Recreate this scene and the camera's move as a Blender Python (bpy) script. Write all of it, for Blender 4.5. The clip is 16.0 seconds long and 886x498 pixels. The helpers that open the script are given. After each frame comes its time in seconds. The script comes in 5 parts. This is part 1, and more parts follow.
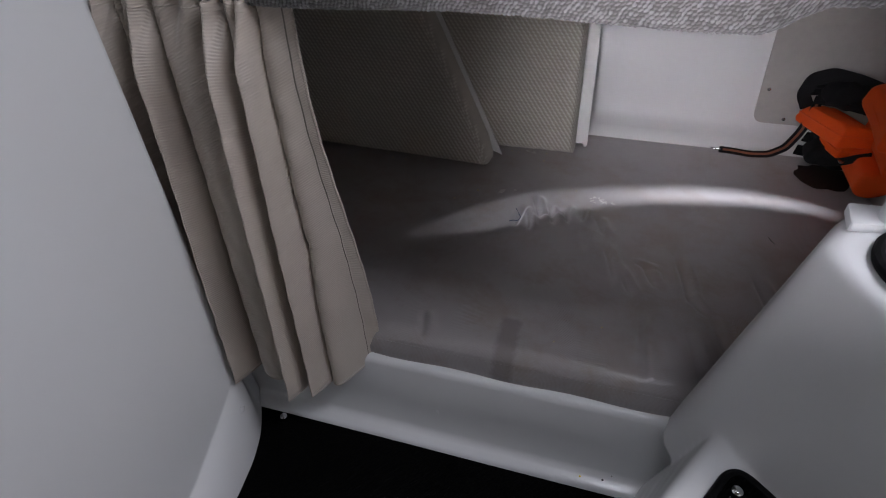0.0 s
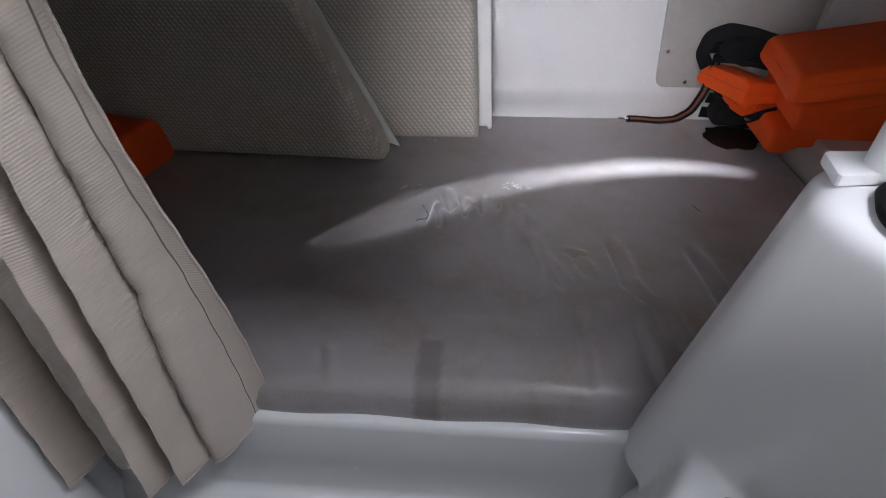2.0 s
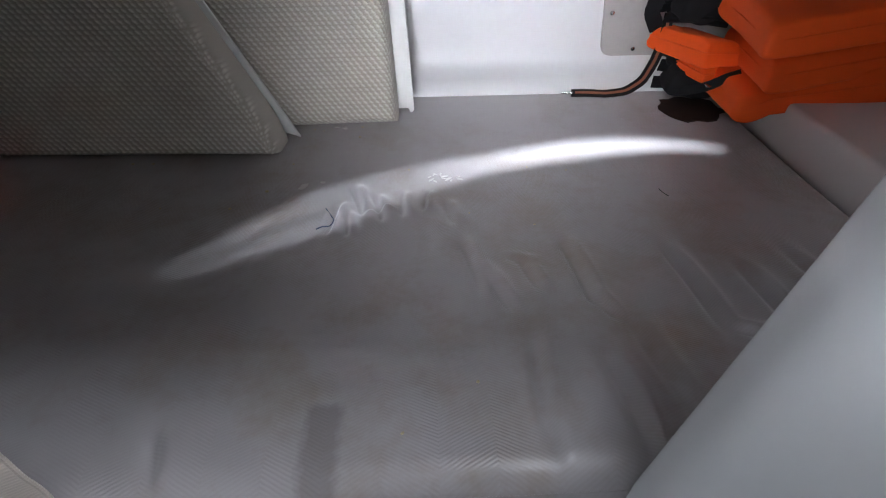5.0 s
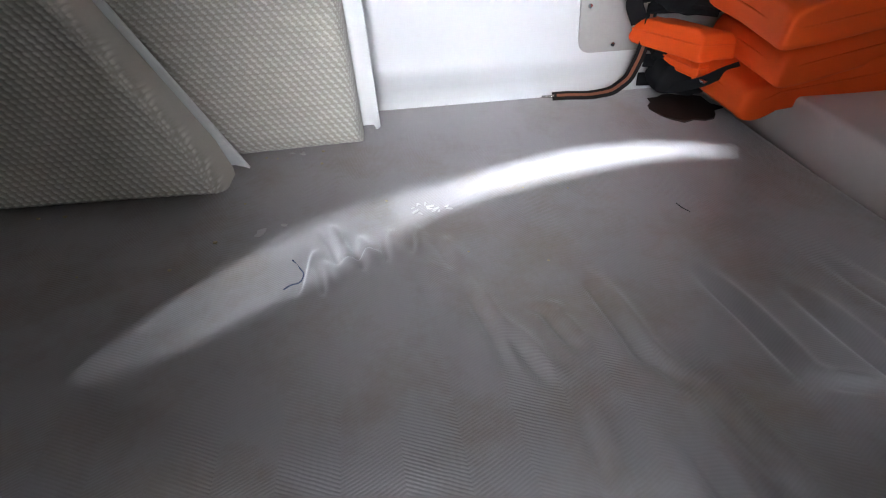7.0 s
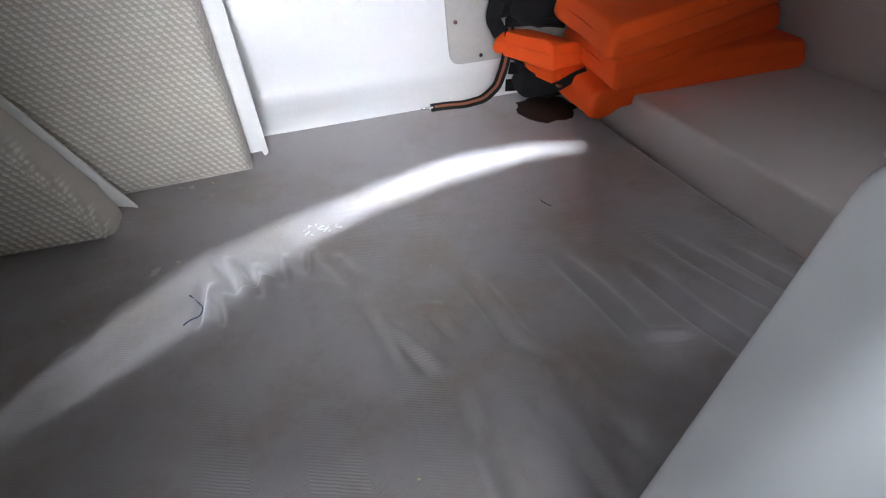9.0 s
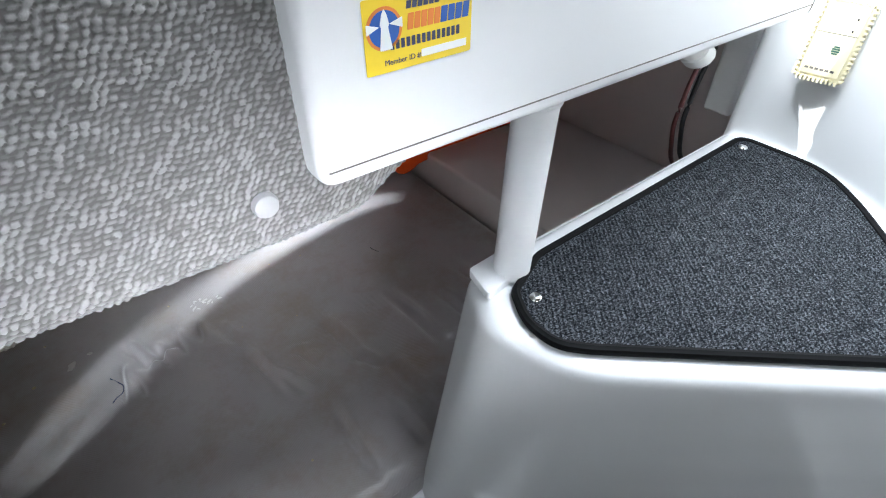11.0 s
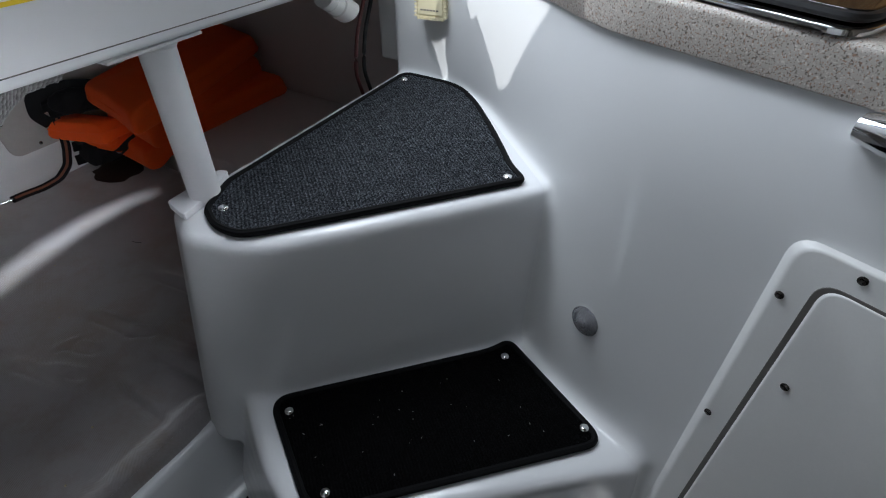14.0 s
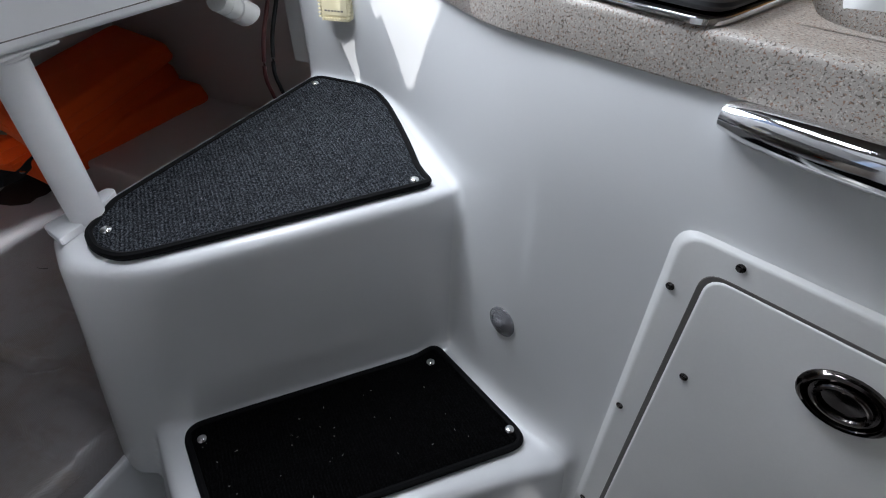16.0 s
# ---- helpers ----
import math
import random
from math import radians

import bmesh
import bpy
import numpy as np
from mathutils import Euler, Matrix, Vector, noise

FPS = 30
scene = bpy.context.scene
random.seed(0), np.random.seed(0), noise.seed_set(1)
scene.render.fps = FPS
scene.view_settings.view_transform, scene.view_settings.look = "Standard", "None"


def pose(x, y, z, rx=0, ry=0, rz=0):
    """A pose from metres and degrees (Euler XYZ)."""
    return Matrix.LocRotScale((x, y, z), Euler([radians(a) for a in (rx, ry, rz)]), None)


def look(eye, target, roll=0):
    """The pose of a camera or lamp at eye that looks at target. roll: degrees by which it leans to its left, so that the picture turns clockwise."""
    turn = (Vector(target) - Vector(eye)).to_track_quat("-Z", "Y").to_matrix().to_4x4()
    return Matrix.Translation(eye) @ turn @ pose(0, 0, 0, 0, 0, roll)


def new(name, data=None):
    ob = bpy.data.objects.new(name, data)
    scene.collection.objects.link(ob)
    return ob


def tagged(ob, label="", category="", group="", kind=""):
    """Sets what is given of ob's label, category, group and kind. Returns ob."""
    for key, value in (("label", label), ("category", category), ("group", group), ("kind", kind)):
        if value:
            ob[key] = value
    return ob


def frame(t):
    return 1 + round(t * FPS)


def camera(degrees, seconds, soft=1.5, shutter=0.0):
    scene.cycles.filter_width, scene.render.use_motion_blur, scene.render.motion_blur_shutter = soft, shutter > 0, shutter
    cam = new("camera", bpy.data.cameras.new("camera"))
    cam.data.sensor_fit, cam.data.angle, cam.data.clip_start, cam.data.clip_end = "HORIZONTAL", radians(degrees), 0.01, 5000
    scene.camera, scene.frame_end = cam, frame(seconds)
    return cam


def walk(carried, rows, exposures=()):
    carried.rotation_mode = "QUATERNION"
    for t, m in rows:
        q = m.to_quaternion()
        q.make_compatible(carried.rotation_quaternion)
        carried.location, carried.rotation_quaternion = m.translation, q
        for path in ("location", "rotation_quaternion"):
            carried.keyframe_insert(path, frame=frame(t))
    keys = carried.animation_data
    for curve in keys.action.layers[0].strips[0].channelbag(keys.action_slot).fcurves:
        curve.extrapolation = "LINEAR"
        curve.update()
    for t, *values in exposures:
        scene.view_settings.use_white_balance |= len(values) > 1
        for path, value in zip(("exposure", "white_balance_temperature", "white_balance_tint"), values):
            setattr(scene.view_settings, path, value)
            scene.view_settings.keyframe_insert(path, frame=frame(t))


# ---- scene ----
cam = camera(81.7, 16.0, soft=1.1)
METRES, EYE, TILT, LEAN, TURN = 8.0, 1.5, 0.0, 0.0, 0.0
PATH = [
    (0, (-0.211, -0.583, 0.927), (-0.66, 0.941, -0.288), -0.8),
    (0.5, (-0.209, -0.544, 0.9), (-0.543, 1.007, -0.318), -1.0),
    (1, (-0.193, -0.506, 0.884), (-0.415, 1.062, -0.337), -1.1),
    (1.5, (-0.205, -0.468, 0.859), (-0.37, 1.107, -0.363), -1.1),
    (2, (-0.214, -0.428, 0.829), (-0.353, 1.15, -0.391), -1.2),
    (2.5, (-0.223, -0.369, 0.786), (-0.358, 1.211, -0.433), -1.1),
    (3, (-0.212, -0.33, 0.732), (-0.339, 1.25, -0.488), -1.0),
    (3.5, (-0.184, -0.323, 0.738), (-0.276, 1.26, -0.481), -1.0),
    (4, (-0.17, -0.297, 0.719), (-0.218, 1.289, -0.499), -1.1),
    (4.2, (-0.164, -0.282, 0.713), (-0.19, 1.303, -0.507), -1.0),
    (6.5, (-0.203, -0.117, 0.679), (-0.014, 1.45, -0.551), -1.3),
    (7, (-0.217, -0.068, 0.665), (0.02, 1.491, -0.565), -1.5),
    (7.5, (-0.214, -0.018, 0.65), (0.065, 1.534, -0.58), -1.5),
    (8, (-0.176, 0.019, 0.651), (0.156, 1.56, -0.581), -1.7),
    (8.5, (-0.16, -0.031, 0.671), (0.27, 1.482, -0.565), -1.8),
    (8.7, (-0.164, -0.07, 0.691), (0.297, 1.43, -0.549), -1.9),
    (10.8, (-0.209, -0.307, 0.981), (0.706, 0.924, -0.303), 0.2),
    (11, (-0.208, -0.321, 1.014), (0.739, 0.885, -0.271), 0.1),
    (11.5, (-0.206, -0.357, 1.071), (0.852, 0.748, -0.218), -0.1),
    (12, (-0.18, -0.421, 1.074), (1.011, 0.534, -0.218), -0.3),
    (12.5, (-0.164, -0.494, 1.084), (1.097, 0.366, -0.208), -0.2),
    (13, (-0.186, -0.538, 1.096), (1.106, 0.277, -0.195), -0.0),
    (13.5, (-0.208, -0.582, 1.066), (1.109, 0.197, -0.222), -0.0),
    (14, (-0.234, -0.616, 1.022), (1.098, 0.141, -0.263), -0.0),
    (14.5, (-0.244, -0.635, 1.014), (1.099, 0.105, -0.271), -0.1),
    (15, (-0.254, -0.649, 1.011), (1.102, 0.065, -0.274), 0.1),
    (15.5, (-0.23, -0.666, 1.02), (1.141, 0.024, -0.262), 0.1),
    (16, (-0.18, -0.672, 1.015), (1.219, -0.049, -0.272), -0.0),
]
walk(cam, [(t, look(eye, target, roll)) for t, eye, target, roll in PATH],
     exposures=[(0, -0.15, 6250, 17), (1.5, 0.30, 6200, 16), (3.5, 0.63, 6050, 14), (7, 1.32, 5950, 9), (8.7, 1.36, 5950, 9), (9.7, 1.1, 5975, 8), (10.8, 0.92, 6000, 7), (12, 0.08, 5950, 7), (13.5, -0.62, 5950, 8), (14.3, -0.70, 5980, 9), (16, -0.42, 6050, 11)])

# ---- world, sun, large lights ----
SUN_WAY = Vector((-0.45, 0.35, 0.82)).normalized()      # towards the sun
world = bpy.data.worlds.new("sky")
scene.world = world
world.use_nodes = True
wn = world.node_tree.nodes
sky = wn.new("ShaderNodeTexSky")
sky.sky_type, sky.sun_disc = "NISHITA", False
sky.sun_elevation = math.asin(SUN_WAY.z)
sky.sun_rotation = math.atan2(SUN_WAY.x, SUN_WAY.y)
world.node_tree.links.new(sky.outputs[0], wn["Background"].inputs[0])
wn["Background"].inputs[1].default_value = 0.12


def lamp(name, kind, m, power, colour):
    data = bpy.data.lights.new(name, kind)
    data.energy, data.color = power, colour
    ob = new(name, data)
    ob.matrix_world = m
    return ob


def sky_lamp(name, m, power, colour, wide, high):
    ob = lamp(name, "AREA", m, power, colour)
    ob.data.shape, ob.data.size, ob.data.size_y = "RECTANGLE", wide, high
    return ob


lamp("sun", "SUN", look(SUN_WAY * 6, (0, 0, 0)), 5.0, (1.0, 0.96, 0.9)).data.angle = radians(0.5)
# stand-ins for sky light: added fill lamp under the ceiling, two at the companionway
sky_lamp("ceiling_fill", look((-0.3, -0.24, 1.74), (-0.3, -0.24, 0)), 0.2, (0.93, 0.97, 1.0), 0.4, 0.4)
# added below the closed ceiling to brighten board, wall and treads from above
sky_lamp("companionway_daylight", look((0.28, -0.36, 1.72), (0.15, -0.20, 0.60)), 4.7, (0.93, 0.96, 1.0), 0.36, 0.17)
sky_lamp("companionway_side_daylight", look((0.40, -0.02, 1.42), (0.46, -0.40, 0.75)), 9.5, (0.95, 0.97, 1.0), 0.26, 0.34)
# added fill aimed into the berth; there is no window at this spot
sky_lamp("berth_fill", look((-0.32, -0.785, 0.84), (0.08, 0.95, 0.36)), 1.05, (1.0, 0.98, 1.0), 0.3, 0.3).data.spread = radians(36)
# added lamp behind the slotted partition, stands in for the reflected arc of sunlight
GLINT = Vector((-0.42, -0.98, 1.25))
glint = lamp("arc_glint_lamp", "AREA", look(GLINT, (0.26, 0.66, 0.238)), 18.0, (0.93, 0.97, 1.0))
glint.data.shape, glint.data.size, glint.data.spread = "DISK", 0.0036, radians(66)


# ---- materials ----
def material(name, base, rough=0.5, metal=0.0, **more):
    m = bpy.data.materials.new(name)
    m.use_nodes = True
    b = m.node_tree.nodes["Principled BSDF"]
    b.inputs["Base Color"].default_value = (*base, 1)
    b.inputs["Roughness"].default_value = rough
    b.inputs["Metallic"].default_value = metal
    for key, value in more.items():
        b.inputs[key.replace("_", " ")].default_value = value
    return m


def nodes(m):
    t = m.node_tree
    return t, t.nodes, t.links, t.nodes["Principled BSDF"]


def coords(m, scale=(1, 1, 1), turn=(0, 0, 0)):
    t, n, l, b = nodes(m)
    c, mp = n.new("ShaderNodeTexCoord"), n.new("ShaderNodeMapping")
    mp.inputs["Scale"].default_value = scale
    mp.inputs["Rotation"].default_value = [radians(a) for a in turn]
    l.new(c.outputs["Object"], mp.inputs[0])
    return mp.outputs[0]


def noise_tex(m, vec, scale, detail=3.0, rough=0.55):
    t, n, l, b = nodes(m)
    x = n.new("ShaderNodeTexNoise")
    x.inputs["Scale"].default_value, x.inputs["Detail"].default_value, x.inputs["Roughness"].default_value = scale, detail, rough
    l.new(vec, x.inputs["Vector"])
    return x.outputs[0]


def ramp(m, value, stops):
    t, n, l, b = nodes(m)
    r = n.new("ShaderNodeValToRGB")
    e = r.color_ramp.elements
    while len(e) < len(stops):
        e.new(0.5)
    for k, (p, c) in zip(e, stops):
        k.position, k.color = p, (*c, 1) if len(c) == 3 else c
    l.new(value, r.inputs[0])
    return r.outputs[0]


def mix(m, fac, a, b_, kind="MIX"):
    t, n, l, b = nodes(m)
    x = n.new("ShaderNodeMix")
    x.data_type, x.blend_type = "RGBA", kind
    for s, v in ((x.inputs[0], fac), (x.inputs[6], a), (x.inputs[7], b_)):
        if isinstance(v, (int, float)):
            s.default_value = v
        elif isinstance(v, tuple):
            s.default_value = (*v, 1)
        else:
            l.new(v, s)
    return x.outputs[2]


def bump(m, height, strength, distance, under=None):
    t, n, l, b = nodes(m)
    x = n.new("ShaderNodeBump")
    x.inputs["Strength"].default_value, x.inputs["Distance"].default_value = strength, distance
    l.new(height, x.inputs["Height"])
    if under is not None:
        l.new(under, x.inputs["Normal"])
    l.new(x.outputs[0], b.inputs["Normal"])
    return x.outputs[0]


def colour(m, out):
    t, n, l, b = nodes(m)
    l.new(out, b.inputs["Base Color"])


def maths(m, op, a, b_=0.0):
    t, n, l, b = nodes(m)
    x = n.new("ShaderNodeMath")
    x.operation = op
    for s, v in ((x.inputs[0], a), (x.inputs[1], b_)):
        if isinstance(v, (int, float)):
            s.default_value = v
        else:
            l.new(v, s)
    return x.outputs[0]


def split(m, vec):
    t, n, l, b = nodes(m)
    x = n.new("ShaderNodeSeparateXYZ")
    l.new(vec, x.inputs[0])
    return x.outputs


def gelcoat(name, base, rough=0.22):
    """Moulded glass-fibre gelcoat: smooth, a little wavy, with faint grime and scuffs."""
    m = material(name, base, rough, Coat_Weight=0.15, Coat_Roughness=0.12)
    v = coords(m)
    grime = noise_tex(m, v, 2.2, 3, 0.5)
    dark = tuple(c * k for c, k in zip(base, (0.975, 0.972, 0.965)))
    colour(m, ramp(m, grime, [(0.35, base), (0.75, dark)]))
    t, n, l, b = nodes(m)
    l.new(ramp(m, noise_tex(m, v, 14, 3), [(0.3, (rough - 0.02,) * 3), (0.8, (rough + 0.06,) * 3)]), b.inputs["Roughness"])
    f = bump(m, noise_tex(m, v, 6, 1), 0.05, 0.01)
    bump(m, noise_tex(m, v, 420, 2), 0.04, 0.001, f)
    return m


WHITE = gelcoat("white_gelcoat", (0.78, 0.79, 0.80))
LINER = gelcoat("berth_liner", (0.69, 0.69, 0.69), 0.3)
PINK = gelcoat("painted_hull_ledge", (0.66, 0.59, 0.565), 0.5)
BOARD = gelcoat("white_board", (0.80, 0.81, 0.82), 0.35)
WALL = gelcoat("cream_galley_gelcoat", (0.77, 0.78, 0.78), 0.34)


def twill(name, base, dark, period=0.0022, rough=0.5, stains=0.0, axes=(0, 1), relief=0.32, even=0.15, sheen=0.25):
    """Herringbone woven cloth: diagonal ribs that change their way every few centimetres."""
    m = material(name, base, rough, Sheen_Weight=sheen, Sheen_Roughness=0.4)
    v = coords(m)
    s = split(m, v)
    u, w = s[axes[0]], s[axes[1]]
    zig = maths(m, "PINGPONG", u, 0.055)
    ph = maths(m, "ADD", maths(m, "MULTIPLY", zig, 0.5), w)
    ph = maths(m, "ADD", ph, maths(m, "MULTIPLY", noise_tex(m, v, 30, 2), 0.003))
    rib = maths(m, "SINE", maths(m, "MULTIPLY", ph, 2 * math.pi / period))
    fine = noise_tex(m, v, 900, 2)
    big = noise_tex(m, v, 3.0, 5, 0.6)
    c = ramp(m, big, [(0.3, base), (0.7, dark)])
    if stains:
        spots = ramp(m, noise_tex(m, v, 7.0, 6, 0.7), [(0.46, (0, 0, 0)), (0.68, (1, 1, 1))])
        c = mix(m, maths(m, "MULTIPLY", spots, stains), c, tuple(k * q for k, q in zip(base, (0.72, 0.62, 0.48))))
    c = mix(m, 0.07, c, ramp(m, maths(m, "ADD", maths(m, "MULTIPLY", rib, 0.3), fine), [(0.2, (0.2, 0.2, 0.2)), (0.9, (1, 1, 1))]), "MULTIPLY")
    colour(m, c)
    patchy = ramp(m, noise_tex(m, v, 6, 3), [(0.38, (even, even, even)), (0.66, (1, 1, 1))])
    rib = maths(m, "MULTIPLY", rib, patchy)
    f = bump(m, rib, relief, period * 0.2)
    bump(m, fine, 0.15, 0.0008, f)
    return m


MATTRESS = twill("taupe_herringbone_cover", (0.362, 0.338, 0.340), (0.302, 0.278, 0.275), 0.0040, 0.32, 0.8, relief=0.24, sheen=0.5)


def wear_patch(m, x0, x1, y0, y1, tone, amount):
    """A worn dark patch with frayed edges on the cover."""
    t, n, l, b = nodes(m)
    s = split(m, coords(m))
    fray = maths(m, "MULTIPLY", maths(m, "SUBTRACT", noise_tex(m, coords(m), 120, 3), 0.5), 0.012)

    def side(v, at, sign):
        return ramp(m, maths(m, "ADD", maths(m, "MULTIPLY", maths(m, "ADD", maths(m, "SUBTRACT", v, at), fray), sign * 60.0), 0.5), [(0.2, (0, 0, 0)), (0.8, (1, 1, 1))])

    k = maths(m, "MULTIPLY", maths(m, "MULTIPLY", side(s[0], x0, 1), side(s[0], x1, -1)), maths(m, "MULTIPLY", side(s[1], y0, 1), side(s[1], y1, -1)))
    old = b.inputs["Base Color"].links[0].from_socket
    colour(m, mix(m, maths(m, "MULTIPLY", k, amount), old, tone))


wear_patch(MATTRESS, -0.297, -0.262, -0.03, 0.098, (0.15, 0.13, 0.128), 0.6)
CURTAIN = twill("taupe_curtain_cloth", (0.58, 0.515, 0.45), (0.50, 0.44, 0.38), 0.0036, 0.28, 0, (0, 2), 0.45, 0.3)


def cloth(name, base, scale, rough=0.85, depth=0.001, dark=0.7, sheen=0.15, gloss=0.5):
    m = material(name, base, rough, Sheen_Weight=sheen, Specular_IOR_Level=gloss)
    v = coords(m)
    c = ramp(m, noise_tex(m, v, scale, 3), [(0.3, tuple(k * dark for k in base)), (0.7, base)])
    colour(m, mix(m, 0.5, c, ramp(m, noise_tex(m, v, 6, 5), [(0.3, base), (0.8, tuple(k * 0.82 for k in base))])))
    bump(m, noise_tex(m, v, scale * 2, 2), 0.4, depth)
    return m


CUSHION = cloth("cream_basket_weave", (0.61, 0.58, 0.52), 500, 0.8, 0.0006, 0.85)


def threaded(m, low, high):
    """Colours cloth by the mesh's thread value: raised threads lighter, gaps darkened like shade."""
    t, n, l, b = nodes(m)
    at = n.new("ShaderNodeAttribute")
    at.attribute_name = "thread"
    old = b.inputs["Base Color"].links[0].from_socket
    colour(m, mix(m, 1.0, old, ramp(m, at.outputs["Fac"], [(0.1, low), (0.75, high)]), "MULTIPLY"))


# thread tone, with the shade between stitches painted in as darker gaps
threaded(CUSHION, (0.66, 0.64, 0.61), (1.10, 1.10, 1.09))
BOUCLE = cloth("grey_woven_lining", (0.29, 0.286, 0.282), 260, 0.9, 0.0010, 0.7)
# the lining's nubs likewise: gaps darker by relief height, nub tone varied
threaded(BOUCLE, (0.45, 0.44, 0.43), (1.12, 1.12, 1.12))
NYLON = cloth("orange_nylon", (0.90, 0.105, 0.010), 800, 0.62, 0.0003, 0.9, 0.0, 0.2)
STRAP = cloth("black_webbing", (0.010, 0.010, 0.011), 900, 0.8, 0.0004, 0.7, 0.0, 0.2)
STRIPE = cloth("orange_webbing_stripe", (0.26, 0.085, 0.035), 900, 0.7, 0.0004)


def carpet(name, base, light, rib):
    """Ribbed loop-pile marine carpet with pale flecks."""
    m = material(name, base, 0.95, Specular_IOR_Level=0.06)
    v = coords(m, turn=(0, 0, 40))
    s = split(m, v)
    row = maths(m, "SINE", maths(m, "MULTIPLY", s[0], 2 * math.pi / rib))
    t, n, l, b = nodes(m)
    cells = n.new("ShaderNodeTexVoronoi")
    cells.inputs["Scale"].default_value = 1.0
    l.new(coords(m, (680, 1000, 680), (0, 0, 40)), cells.inputs["Vector"])
    tone = split(m, cells.outputs["Color"])[0]
    tone = maths(m, "ADD", maths(m, "MULTIPLY", tone, 0.8), maths(m, "MULTIPLY", noise_tex(m, v, 60, 3), 0.2))
    tone = maths(m, "ADD", tone, maths(m, "MULTIPLY", row, 0.07))
    half = tuple(0.25 * k + 0.75 * j for k, j in zip(light, base))
    colour(m, ramp(m, tone, [(0.25, base), (0.55, half), (0.80, light), (0.95, tuple(1.7 * k for k in light))]))
    f = bump(m, maths(m, "SUBTRACT", 1.0, cells.outputs["Distance"]), 0.9, 0.0022)
    bump(m, row, 0.45, 0.0014, f)
    return m


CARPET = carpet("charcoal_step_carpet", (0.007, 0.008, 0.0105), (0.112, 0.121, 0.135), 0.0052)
# same weave for the lower mats, in a far darker tone
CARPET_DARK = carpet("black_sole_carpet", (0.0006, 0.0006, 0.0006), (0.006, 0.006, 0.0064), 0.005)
# dark tone of the added unseen cabin surfaces, chosen to cut bounced light
DIM_LINING = cloth("dark_unseen_lining", (0.10, 0.085, 0.07), 80, 0.9, 0.001, 0.8)
BINDING = cloth("black_vinyl_binding", (0.004, 0.004, 0.0045), 600, 0.7, 0.0003, 0.8, 0.0, 0.12)
CHROME = material("chrome", (0.78, 0.78, 0.78), 0.08, 1.0)
STEEL = material("stainless_screw", (0.45, 0.45, 0.45), 0.25, 1.0)
DARK_STEEL = material("smoked_latch_metal", (0.10, 0.09, 0.085), 0.12, 1.0)
BLACK = material("black_rubber", (0.015, 0.015, 0.016), 0.5)
BLACK_GLASS = material("black_hob_glass", (0.012, 0.011, 0.011), 0.06, 0.0, Coat_Weight=0.6)
BUTTON = cloth("grey_white_button", (0.36, 0.36, 0.37), 300, 0.4, 0.0001, 0.96)
PLASTIC = cloth("white_plastic", (0.78, 0.78, 0.76), 300, 0.45, 0.0001, 0.96)
CREAM = cloth("cream_plastic", (0.74, 0.68, 0.46), 200, 0.45, 0.0001, 0.95)
CLEAR = material("clear_suction_cup", (0.62, 0.62, 0.65), 0.10, Transmission_Weight=0.7, IOR=1.45)
GREY_LID = cloth("grey_access_panel", (0.42, 0.40, 0.37), 60, 0.5, 0.0004, 0.88)
GROOVE = cloth("dark_groove_grey", (0.12, 0.11, 0.10), 200, 0.7, 0.0003)
YELLOW = cloth("yellow_vinyl_sticker", (0.85, 0.62, 0.02), 300, 0.4, 0.0001, 0.96)
BLUE = cloth("blue_print", (0.02, 0.10, 0.40), 300, 0.4, 0.0001, 0.95)
ORANGE_PRINT = cloth("orange_print", (0.75, 0.22, 0.03), 300, 0.4, 0.0001, 0.95)
NAVY_PRINT = cloth("navy_print", (0.03, 0.04, 0.10), 300, 0.4, 0.0001, 0.95)
WHITE_PRINT = cloth("white_print", (0.85, 0.85, 0.83), 300, 0.4, 0.0001, 0.97)
GREEN_STRIPE = cloth("dark_green_print", (0.04, 0.10, 0.08), 300, 0.4, 0.0001, 0.95)
WIRE_RED = cloth("dark_red_cable", (0.10, 0.02, 0.02), 300, 0.4, 0.0001, 0.9)
FLAKE = cloth("pale_paint_flake", (0.50, 0.48, 0.46), 300, 0.6, 0.0003, 0.9)
CRUMB = cloth("straw_crumb", (0.50, 0.42, 0.26), 500, 0.8, 0.0005, 0.7)

SOLID = material("speckled_solid_surface", (0.46, 0.41, 0.35), 0.32)
v_ = coords(SOLID)
c_ = ramp(SOLID, noise_tex(SOLID, v_, 25, 4), [(0.3, (0.56, 0.52, 0.47)), (0.7, (0.50, 0.46, 0.41))])
for sc_, lo_, tone_ in ((430, 0.575, (0.15, 0.125, 0.10)), (480, 0.585, (0.74, 0.70, 0.64)), (520, 0.59, (0.36, 0.22, 0.15))):
    c_ = mix(SOLID, ramp(SOLID, noise_tex(SOLID, coords(SOLID, (1, 1, 1), (sc_, 20, 70)), sc_, 3), [(lo_, (0, 0, 0)), (lo_ + 0.04, (1, 1, 1))]), c_, tone_)
colour(SOLID, c_)

WOOD = material("honey_teak_veneer", (0.42, 0.22, 0.07), 0.3)
v_ = coords(WOOD, (30, 30, 2.0))
colour(WOOD, ramp(WOOD, noise_tex(WOOD, v_, 3, 5), [(0.3, (0.62, 0.36, 0.13)), (0.7, (0.44, 0.22, 0.07))]))


